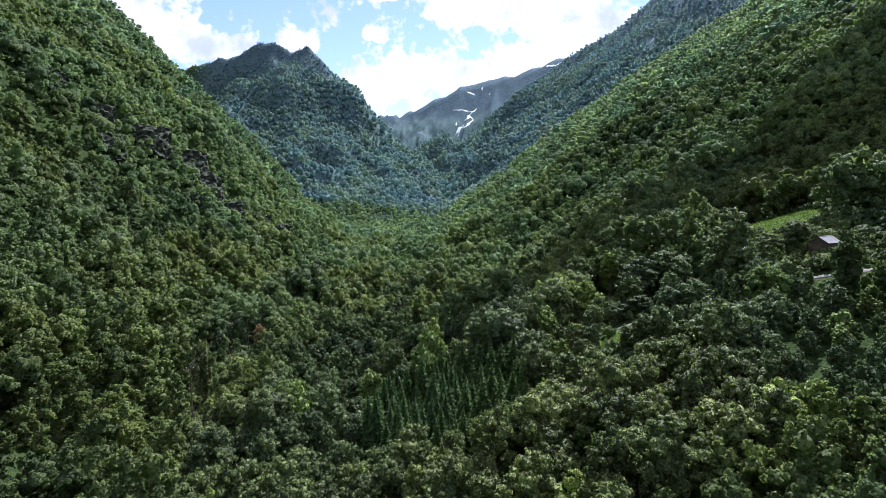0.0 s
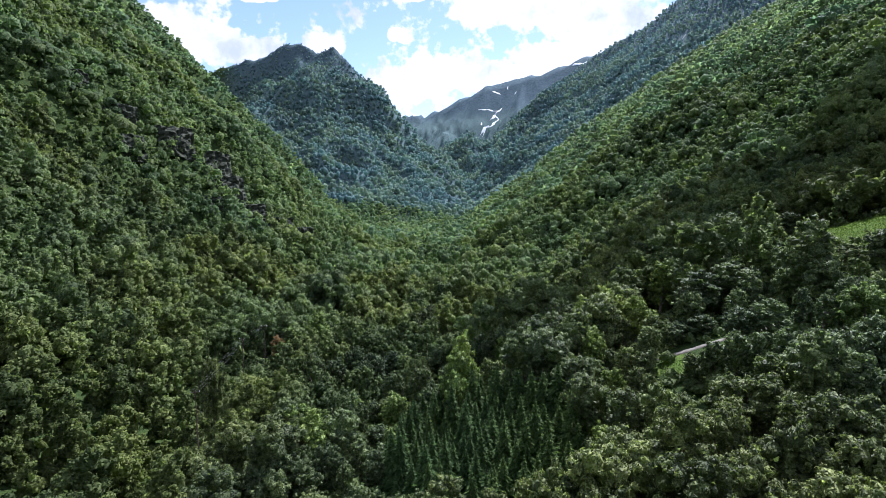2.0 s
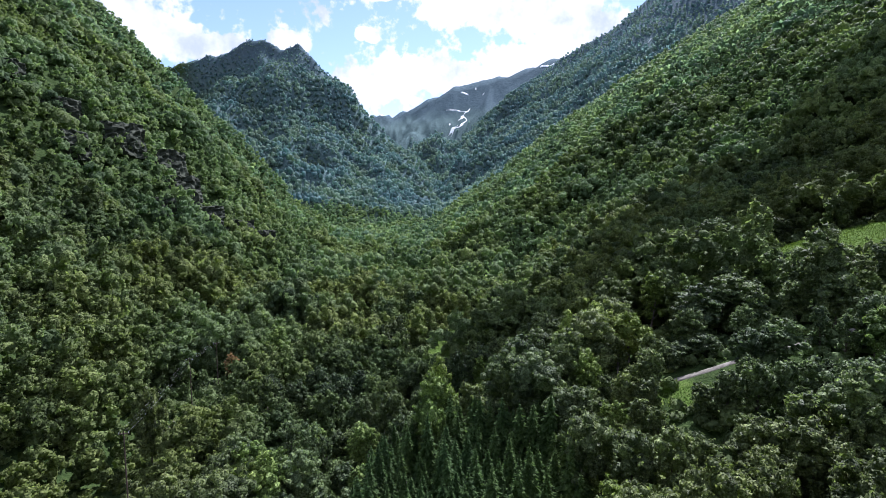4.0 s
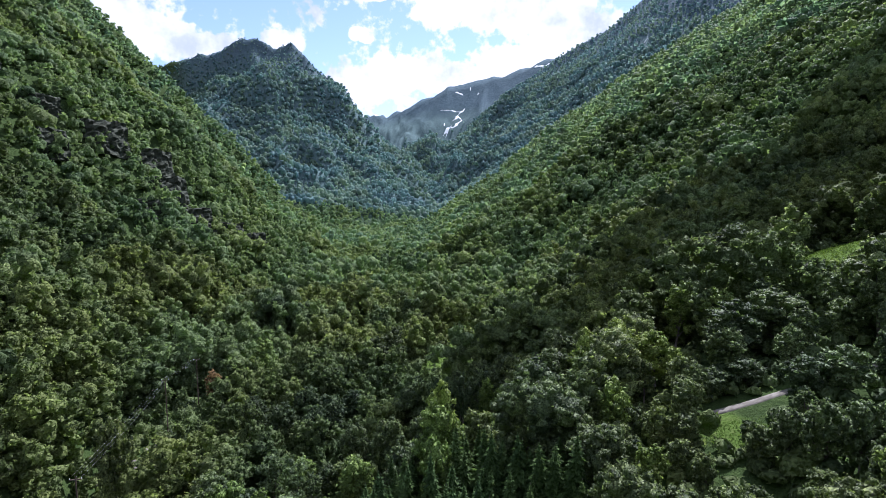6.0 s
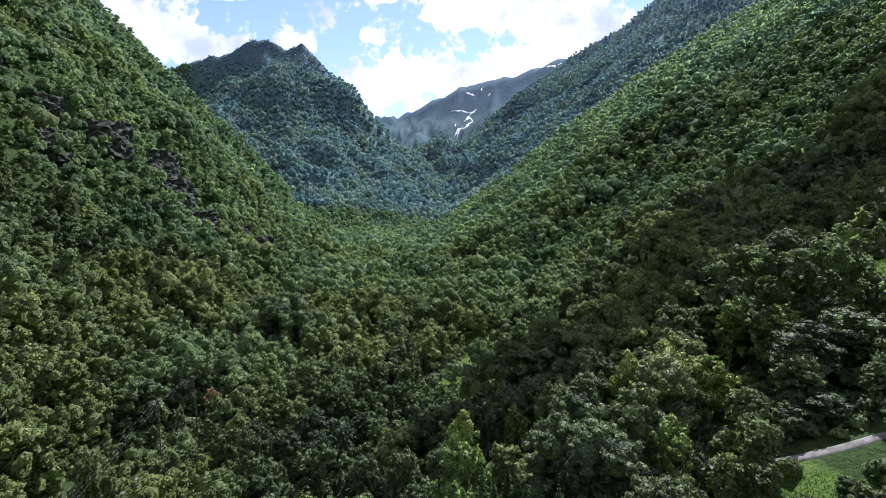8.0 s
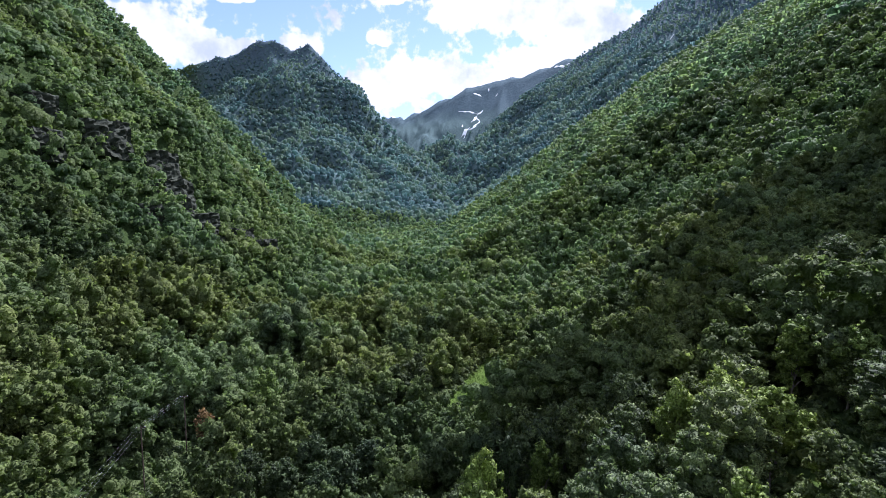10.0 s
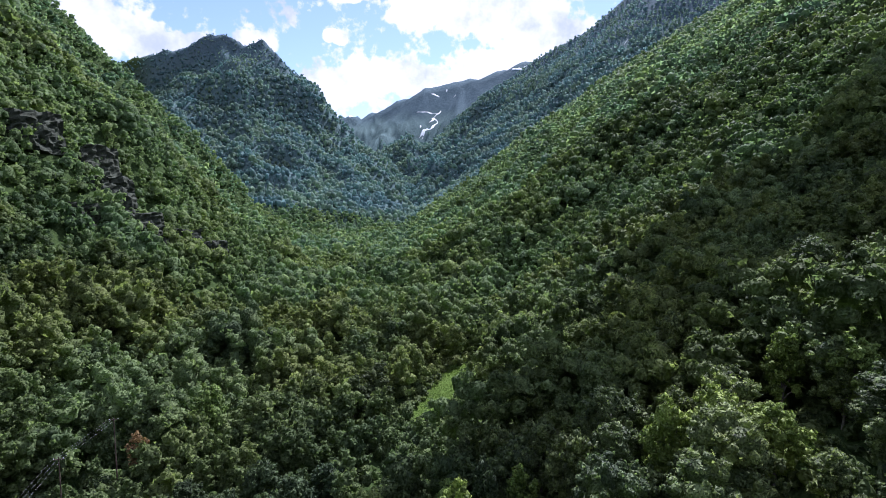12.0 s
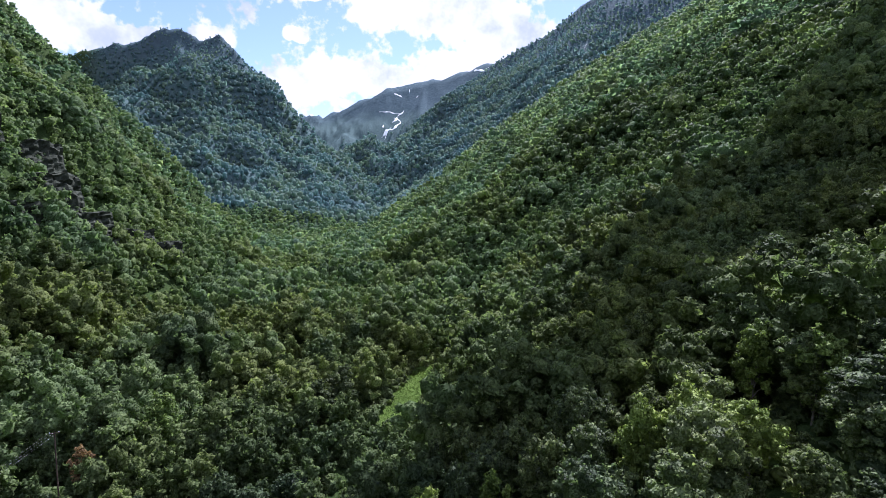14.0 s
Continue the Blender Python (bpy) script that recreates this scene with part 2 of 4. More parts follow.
def ground_material():
    """Undergrowth and meadow grass below, bare rock on steep ground, heathland and scree further off in blued colours
    that paint haze, old snow in the gullies.
    """
    m, n = material("mountain_ground")
    geo = n.tree.nodes.new("ShaderNodeNewGeometry")
    where, up = geo.outputs["Position"], n.tree.nodes.new("ShaderNodeSeparateXYZ")
    n.tree.links.new(geo.outputs["Normal"], up.inputs[0])
    place = n.tree.nodes.new("ShaderNodeSeparateXYZ")
    n.tree.links.new(where, place.inputs[0])
    broad, mid, small = n.noise(where, 0.012, 5.0), n.noise(where, 0.09, 5.0, 0.65), n.noise(where, 0.9, 6.0, 0.7)
    grass = n.mix(n.range(mid, 0.3, 0.7), (0.06, 0.10, 0.02), (0.085, 0.135, 0.028))
    grass = n.mix(n.range(small, 0.5, 0.75), grass, (0.10, 0.12, 0.04))
    meadow = n.add("ShaderNodeAttribute", output="Fac", attribute="tone")
    floor = n.mix(n.range(small, 0.35, 0.7), (0.026, 0.044, 0.014), (0.046, 0.070, 0.022))
    grass = n.mix(n.range(meadow, 0.25, 0.6), floor, grass)
    # far ground and rock are blued and paled: distance haze in the colour
    hazed_heath = n.mix(n.range(mid, 0.35, 0.65), (0.050, 0.080, 0.098), (0.076, 0.112, 0.132))
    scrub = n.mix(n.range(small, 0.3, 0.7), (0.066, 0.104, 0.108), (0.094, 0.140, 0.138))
    hazed_heath = n.mix(n.range(n.math("ADD", place.outputs[2], n.math("MULTIPLY", broad, 120.0)), 440.0, 560.0), scrub, hazed_heath)
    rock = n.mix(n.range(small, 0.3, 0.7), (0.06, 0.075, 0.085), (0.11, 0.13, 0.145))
    # mask by distance up the valley (y), not by altitude
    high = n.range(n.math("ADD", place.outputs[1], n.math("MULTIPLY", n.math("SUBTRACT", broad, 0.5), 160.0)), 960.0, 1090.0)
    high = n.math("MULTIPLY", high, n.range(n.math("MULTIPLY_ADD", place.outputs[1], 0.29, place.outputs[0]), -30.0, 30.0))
    colour = n.mix(high, grass, hazed_heath)
    steep = n.math("ADD", up.outputs[2], n.math("MULTIPLY", n.math("SUBTRACT", mid, 0.5), 0.5))
    bare = n.math("MULTIPLY", n.range(steep, 0.60, 0.45), n.range(place.outputs[2], 280.0, 420.0, 0.05, 0.35))
    colour = n.mix(bare, colour, rock)
    normal = n.add("ShaderNodeBump", {"Strength": 0.6, "Distance": 1.2, "Height": n.math("ADD", small, n.math("MULTIPLY", mid, 3.0))})
    n.add("ShaderNodeOutputMaterial", {"Surface": n.add("ShaderNodeBsdfPrincipled", {"Base Color": colour, "Roughness": 0.95, "Specular IOR Level": 0.03, "Normal": normal})})
    return m


GROUND = ground_material()
GREENS = (0.075, 0.104, 0.046), (0.117, 0.152, 0.064), (0.158, 0.200, 0.082)
LEAF_NEAR = leaf_material("broadleaf_foliage", *GREENS, True, 0.52, contrast=0.95, gaps=0.62, gloss=0.32)
HEART_NEAR = leaf_material("inner_foliage", *GREENS, True, 0.44, contrast=0.95, gloss=0.22)
LEAF_WOOD = leaf_material("wood_foliage", *GREENS, False, 0.52, clump=0.34, gaps=0.65, gloss=0.08)
HEART_WOOD = leaf_material("inner_wood_foliage", *GREENS, False, 0.5, clump=0.34, contrast=0.6, gloss=0.05)
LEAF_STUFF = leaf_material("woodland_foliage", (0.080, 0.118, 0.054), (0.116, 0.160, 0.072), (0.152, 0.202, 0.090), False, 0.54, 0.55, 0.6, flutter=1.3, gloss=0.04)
# woodland greens made paler and bluer, a first step of painted distance haze
LEAF_SLOPE_HAZED = leaf_material("slope_foliage", (0.114, 0.164, 0.108), (0.148, 0.204, 0.128), (0.182, 0.242, 0.142), False, 0.62, 1.0, 0.35, flutter=0.7, gloss=0.03)
# base colours lifted and blued: haze over the far mountains is painted in
LEAF_FAR_HAZED = leaf_material("mountain_forest_foliage", (0.142, 0.204, 0.218), (0.164, 0.232, 0.236), (0.188, 0.260, 0.246), False, 0.64, 2.2, 0.2, flutter=0.5, gloss=0.02, glow=(1.15, 1.28, 1.12))
SPRUCE_NEAR = leaf_material("spruce_needles", (0.046, 0.078, 0.026), (0.060, 0.098, 0.032), (0.076, 0.118, 0.038), True, 0.42, 0.2, flutter=1.0, gloss=0.06)
LEAF_BRIGHT = leaf_material("fresh_foliage", (0.122, 0.176, 0.044), (0.142, 0.198, 0.050), (0.160, 0.216, 0.056), True, 0.45, gaps=0.62)
HEART_BRIGHT = leaf_material("inner_fresh_foliage", (0.122, 0.176, 0.044), (0.142, 0.198, 0.050), (0.160, 0.216, 0.056), True, 0.3)
LEAF_DEEP = leaf_material("deep_green_foliage", (0.040, 0.062, 0.027), (0.050, 0.075, 0.032), (0.062, 0.088, 0.038), True, 0.4, gaps=0.62)
HEART_DEEP = leaf_material("inner_deep_foliage", (0.040, 0.062, 0.027), (0.050, 0.075, 0.032), (0.062, 0.088, 0.038), True, 0.3)
LEAF_RUST = leaf_material("withered_foliage", (0.24, 0.150, 0.080), (0.26, 0.165, 0.090), (0.28, 0.175, 0.095), True, gaps=0.62)
HEARTS = {LEAF_NEAR: HEART_NEAR, LEAF_WOOD: HEART_WOOD, LEAF_BRIGHT: HEART_BRIGHT, LEAF_DEEP: HEART_DEEP, LEAF_RUST: LEAF_RUST}
BARK = plain_material("grey_bark", (0.09, 0.075, 0.06), (0.2, 0.18, 0.16), 0.8)
GRAVEL = plain_material("pale_gravel", (0.11, 0.10, 0.085), (0.20, 0.185, 0.16), 1.6)
ROCK = plain_material("grey_rock", (0.021, 0.025, 0.017), (0.057, 0.066, 0.047), 3.0, bump=0.8)
SNOW = plain_material("old_snow", (0.72, 0.76, 0.8), (0.86, 0.88, 0.9), 12.0, 0.6)
WOOD = plain_material("weathered_dark_boards", (0.06, 0.045, 0.035), (0.13, 0.10, 0.08), 1.2)
SHEET = plain_material("grey_roof_sheet", (0.17, 0.17, 0.17), (0.26, 0.26, 0.26), 2.5, 0.75, 0.1)
WIRE = plain_material("aluminium_wire", (0.3, 0.3, 0.31), (0.45, 0.45, 0.46), 1.0, 0.4, 0.0, 0.6)


# ---------------------------------------------------------------- mesh helpers
def mesh_of(name, verts, tris, mat, tone=None, smooth_faces=True, inner=None):
    verts, tris = np.asarray(verts, np.float32).reshape(-1, 3), np.asarray(tris, np.int32).reshape(-1, 3)
    me = bpy.data.meshes.new(name)
    me.vertices.add(len(verts))
    me.vertices.foreach_set("co", verts.ravel())
    me.loops.add(tris.size)
    me.loops.foreach_set("vertex_index", tris.ravel())
    me.polygons.add(len(tris))
    me.polygons.foreach_set("loop_start", np.arange(0, tris.size, 3, dtype=np.int32))
    me.polygons.foreach_set("use_smooth", np.full(len(tris), smooth_faces))
    if tone is not None:
        me.attributes.new("tone", "FLOAT", "POINT").data.foreach_set("value", np.asarray(tone, np.float32))
    me.materials.append(mat)
    if inner is not None:
        me.materials.append(HEARTS[mat])
        me.polygons.foreach_set("material_index", np.asarray(inner, np.int32))
    me.update(calc_edges=True)
    return me


def part(name, mesh, parent, label=""):
    """Links a mesh, or a bmesh with its material, as one object under a thing."""
    ob = new(name, mesh)
    ob.parent = parent
    return tagged(ob, label)


def from_bmesh(name, bm, mat):
    me = bpy.data.meshes.new(name)
    bm.to_mesh(me)
    bm.free()
    me.materials.append(mat)
    return me


def ico():
    bm = bmesh.new()
    bmesh.ops.create_icosphere(bm, subdivisions=1, radius=1.0)
    v = np.array([p.co[:] for p in bm.verts])
    f = np.array([[p.index for p in q.verts] for q in bm.faces])
    bm.free()
    return v, f


ICO_V, ICO_F = ico()


def merge(pieces):
    """Joins (verts, tris) pairs."""
    vs, fs, base = [], [], 0
    for v, f in pieces:
        vs.append(v), fs.append(f + base)
        base += len(v)
    return np.concatenate(vs), np.concatenate(fs)


def leaves(rng, centres, normals, size, turn=0.36):
    """One small bent-away triangle of leaves at each centre."""
    k = len(centres)
    nn = normals + rng.normal(0, turn, (k, 3))
    nn /= np.linalg.norm(nn, axis=1)[:, None] + 1e-9
    t = np.cross(nn, rng.normal(0, 1, (k, 3)))
    t /= np.linalg.norm(t, axis=1)[:, None] + 1e-9
    b = np.cross(nn, t)
    s = size * rng.uniform(0.6, 1.35, (k, 1))
    tri = np.stack([centres + t * s, centres - t * s * 0.55 + b * s * 0.8, centres - t * s * 0.55 - b * s * 0.8], 1)
    return tri.reshape(-1, 3), np.arange(3 * k).reshape(-1, 3)


def tube(points, radii, sides=5):
    """A tapered round limb through the points."""
    pts = np.asarray(points, float)
    vs = []
    for i, (p, r) in enumerate(zip(pts, radii)):
        d = pts[min(i + 1, len(pts) - 1)] - pts[max(i - 1, 0)]
        d /= np.linalg.norm(d)
        a = np.cross(d, (0.31, 0.95, 0.1))
        a /= np.linalg.norm(a)
        b = np.cross(d, a)
        ang = np.arange(sides) * 2 * np.pi / sides
        vs.append(p + r * (np.cos(ang)[:, None] * a + np.sin(ang)[:, None] * b))
    fs = []
    for i in range(len(pts) - 1):
        for j in range(sides):
            a, b = i * sides + j, i * sides + (j + 1) % sides
            fs += [(a, b, b + sides), (a, b + sides, a + sides)]
    return np.concatenate(vs), np.array(fs)


def lumps(rng, centres, radii, jitter=0.3, flat=1.0):
    """Leafy lumps with broken surfaces; faces that lie inside other lumps or look down are left out."""
    pieces = []
    for i, (c, r) in enumerate(zip(centres, radii)):
        v = ICO_V * (r * (1 + rng.uniform(-jitter, jitter, (len(ICO_V), 1)))) * (1, 1, flat) + rng.normal(0, 0.07 * r, (len(ICO_V), 3)) + c
        mid = v[ICO_F].mean(1)
        n = np.cross(v[ICO_F[:, 1]] - v[ICO_F[:, 0]], v[ICO_F[:, 2]] - v[ICO_F[:, 0]])
        n /= np.linalg.norm(n, axis=1)[:, None] + 1e-9
        keep = n[:, 2] > -0.45
        for j, (c2, r2) in enumerate(zip(centres, radii)):
            if j != i:
                keep &= np.linalg.norm((mid - c2) / (1, 1, flat), axis=1) > r2 * 0.82
        used, f = np.unique(ICO_F[keep], return_inverse=True)
        if len(used):
            pieces.append((v[used], f.reshape(-1, 3)))
    return merge(pieces)


def lobes_of(rng, height, width, foot, lobes):
    """Centres and sizes of the main boughs' leaf masses, in an uneven dome."""
    mid, half = (height + foot) / 2, (height - foot) / 2
    centres, radii = [], []
    for i in range(lobes):
        h = (i + rng.uniform(0.1, 0.9)) / lobes * 1.75 - 0.8
        spread = math.sqrt(max(0.04, 1 - h * h)) * rng.uniform(0.3, 0.8)
        ang = i * 2.4 + rng.uniform(-0.6, 0.6)
        centres.append((math.cos(ang) * spread * width / 2, math.sin(ang) * spread * width / 2, mid + h * half * 0.78))
        radii.append(width / 2 * rng.uniform(0.30, 0.48) * (1.0 if lobes > 10 else 1.15 if lobes > 6 else 1.35))
    return np.array(centres), np.array(radii)


def crown(rng, height, width, foot, lobes, clumps, sprigs, size):
    """A broadleaf crown: boughs carry leaf clumps, each clump a broken core under loose sprigs of leaves. Gives the mesh, the number of core faces and the bough centres."""
    centres, radii = lobes_of(rng, height, width, foot, lobes)
    pick = rng.choice(lobes, clumps * 4, p=radii ** 2 / (radii ** 2).sum())
    d = rng.normal(0, 1, (clumps * 4, 3))
    d[:, 2] += 0.45
    d /= np.linalg.norm(d, axis=1)[:, None]
    pts = centres[pick] + d * radii[pick][:, None] * rng.uniform(0.75, 1.12, (clumps * 4, 1))
    buried = np.zeros(clumps * 4, bool)
    for i, (c, r) in enumerate(zip(centres, radii)):
        buried |= (np.linalg.norm(pts - c, axis=1) < r * 0.85) & (pick != i)
    keep = np.flatnonzero(~buried)[:clumps]
    pts, d = pts[keep], d[keep]
    # a sparse dark inside, then the clumps on it
    inner = lumps(rng, centres, radii * 0.8, 0.2)
    each = width * 0.072 * rng.uniform(0.65, 1.35, len(pts)) * (80 / clumps) ** 0.4
    core = merge([inner, lumps(rng, pts, each, 0.35, 0.8)])
    which = np.repeat(np.arange(len(pts)), sprigs)
    out = rng.normal(0, 1, (len(which), 3)) + d[which] * 0.9 + (0, 0, 0.35)
    out /= np.linalg.norm(out, axis=1)[:, None]
    loose = pts[which] + out * (each[which] * rng.uniform(0.85, 1.35, len(which)))[:, None]
    return merge([core, leaves(rng, loose, out, size)]), len(core[1]), centres


def plain_crown(rng, height, width, lobes, sprigs, size):
    """A distant crown: a few broken leaf masses with ragged edges."""
    if lobes == 1:
        v, f = lumps(rng, np.array([(0, 0, 0)]), np.array([1.0]), 0.28)
        wave = 1 + 0.16 * np.sin(v[:, :1] * 3.1 + rng.uniform(0, 6)) * np.cos(v[:, 1:2] * 3.3 + rng.uniform(0, 6))
        v = v * wave * (width / 2, width / 2, height * 0.5) + (0, 0, height * 0.5)
    else:
        centres, radii = lobes_of(rng, height, width, 0.0, lobes)
        v, f = lumps(rng, centres, radii * 1.12)
    mid = (0, 0, height * 0.45)
    p = v[rng.integers(0, len(v), sprigs)]
    d = p - mid
    d /= np.linalg.norm(d, axis=1)[:, None] + 1e-9
    return merge([(v, f), leaves(rng, p + d * size * 0.25, d, size, 0.6)])


def broadleaf_meshes(rng, height, width, foot, lobes, count, size):
    (v, f), cores, centres = crown(rng, height, width, foot, lobes, count, 10, size)
    lean = rng.uniform(-0.04, 0.04, 2) * height
    top = np.array((lean[0], lean[1], foot + (height - foot) * 0.6))
    stem = [(0, 0, -0.6), (0, 0, 0.3), tuple(top * 0.4), tuple(top * 0.75), tuple(top)]
    r = height * 0.016
    wood = [tube(stem, (r * 1.8, r * 1.25, r, r * 0.7, r * 0.25), 6)]
    for c in centres[:7]:
        start = top * min(0.8, max(0.3, 0.55 * c[2] / top[2]))
        wood.append(tube([start, (start + c) / 2 + (0, 0, 0.25), c], (r * 0.55, r * 0.4, r * 0.12), 4))
    return merge(wood), (v, f), cores


def spruce_meshes(rng, height, width, tiers, spokes):
    """A spruce: whorls of drooping boughs on a straight stem."""
    pieces = []
    for i in range(tiers):
        h = (i + rng.uniform(0.2, 0.8)) / tiers
        z = height * (0.1 + 0.87 * h)
        reach = width / 2 * (1 - h) ** 0.85 + 0.08
        k = max(4, int(spokes * (1 - 0.55 * h)))
        ang = rng.uniform(0, 7) + np.arange(k) * 2 * np.pi / k + rng.uniform(-0.25, 0.25, k)
        far = reach * rng.uniform(0.6, 1.3, k)
        drop = far * rng.uniform(0.2, 0.5, k)
        w = reach * rng.uniform(0.32, 0.55, k)
        tilt = rng.uniform(-0.5, 0.5, k) * w
        c, s = np.cos(ang), np.sin(ang)
        root = np.stack([0 * c, 0 * c, np.full(k, z + 0.15 * reach)], 1)
        tip = np.stack([c * far, s * far, z - drop], 1)
        a = np.stack([c * far * 0.55 - s * w * 0.5, s * far * 0.55 + c * w * 0.5, z - drop * 0.6 + tilt], 1)
        b = np.stack([c * far * 0.55 + s * w * 0.5, s * far * 0.55 - c * w * 0.5, z - drop * 0.6 - tilt], 1)
        v = np.stack([root, a, tip, b], 1).reshape(-1, 3)
        q = np.arange(k)[:, None] * 4
        pieces.append((v, np.concatenate([q + (0, 1, 2), q + (0, 2, 3)])))
    # dense needles round the stem
    rings = 9
    core = []
    for i in range(rings):
        h = i / (rings - 1)
        ang = np.arange(9) * 2 * np.pi / 9 + i * 0.35
        reach = (width * 0.26 * (1 - h) ** 0.9 + 0.02) * rng.uniform(0.75, 1.2, 9)
        core.append(np.stack([np.cos(ang) * reach, np.sin(ang) * reach, height * (0.06 + 0.9 * h) - 0.3 * reach], 1))
    q = np.array([(i * 9 + j, i * 9 + (j + 1) % 9, (i + 1) * 9 + (j + 1) % 9, (i + 1) * 9 + j) for i in range(rings - 1) for j in range(9)])
    pieces.append((np.concatenate(core), np.concatenate([q[:, :3], q[:, [0, 2, 3]]])))
    r = height * 0.012
    return tube([(0, 0, -0.5), (0, 0, height * 0.5), (0, 0, height * 0.99)], (r * 1.5, r, r * 0.1), 6), merge(pieces)


# ---------------------------------------------------------------- plan: track, clearings, outstanding trees
def inside(x, y, polygon):
    hit = np.zeros(np.shape(x), bool)
    for (x0, y0), (x1, y1) in zip(polygon, polygon[1:] + polygon[:1]):
        cross = ((y0 > y) != (y1 > y)) & (x < (x1 - x0) * (y - y0) / (y1 - y0 + 1e-9) + x0)
        hit ^= cross
    return hit


def near_line(x, y, line, reach):
    best = np.full(np.shape(x), 1e9)
    for (x0, y0), (x1, y1) in zip(line, line[1:]):
        ax, ay = x1 - x0, y1 - y0
        t = np.clip(((x - x0) * ax + (y - y0) * ay) / (ax * ax + ay * ay), 0, 1)
        best = np.minimum(best, np.hypot(x - x0 - t * ax, y - y0 - t * ay))
    return best < reach


ROAD = [(12, 165), (27, 152), (37.5, 143), (44, 134), (49, 128), (54, 123), (59, 119.8), (63.3, 118), (68, 117.4), (80, 115), (105, 104), (140, 98)]
STRIP = [(18.5, 231), (23.5, 224), (33.5, 233), (40, 246), (46, 260), (47.5, 271), (39, 270), (33, 256), (26, 243)]
MEADOW = [(113, 166), (118, 176), (128, 180), (138, 171), (146, 166), (140, 150), (123, 140), (117, 150)]
LOW_MEADOW = [(50.5, 119.5), (54, 118.6), (57.5, 116.4), (60.5, 113.6), (58, 110.5), (53, 110.3), (49.5, 114.5)]
LOW_GROWTH = [[(88, 104), (150, 104), (150, 140), (122, 142), (112, 168), (98, 160)], [(38, 106), (46, 96), (62, 94), (76, 102), (72, 112), (50, 119)], [(4, 186), (22, 190), (36, 212), (48, 246), (56, 270), (46, 276), (36, 264), (24, 246), (12, 226)],
              [(62, 72), (80, 70), (104, 98), (96, 110), (86, 106)]]
CLEARINGS = [[(58, 130), (62, 140), (66, 149), (69, 148), (64, 137), (61, 128)], [(90, 212), (91, 220), (97, 221), (95, 211)],
             [(52, 158), (48, 168), (56, 168), (58, 160)], [(108, 118), (110, 130), (121, 130), (121, 117)]]
YARD = [(94, 100), (104, 97), (117, 115), (113, 126), (104, 125)]
SCREE = [(171, 329), (177, 332), (184, 337), (187, 344), (183, 346), (177, 340), (172, 334)]
SPRUCES = [(0, 146), (20, 146), (31, 120), (29, 88), (20, 76), (9, 84), (4, 98), (-5, 108), (-3, 126)]
SNOW_LINES = (([(464, 2428), (420, 2398), (425, 2356), (374, 2314), (342, 2283)], 10), ([(358, 2449), (403, 2426), (449, 2416)], 6), ([(440, 2409), (411, 2390), (393, 2368)], 7),
                    ([(442, 2550), (470, 2519)], 7), ([(523, 2556), (511, 2540)], 6), ([(542, 2512), (534, 2497)], 5), ([(385, 2335), (352, 2275)], 5), ([(805, 2500), (870, 2480)], 14),
                    ([(636, 1213), (648, 1222)], 3.5), ([(60, 2770), (110, 2715)], 16), ([(350, 2330), (362, 2345)], 6))
WIRES = [(-47, 125), (-50.7, 187.7), (-49, 208)]
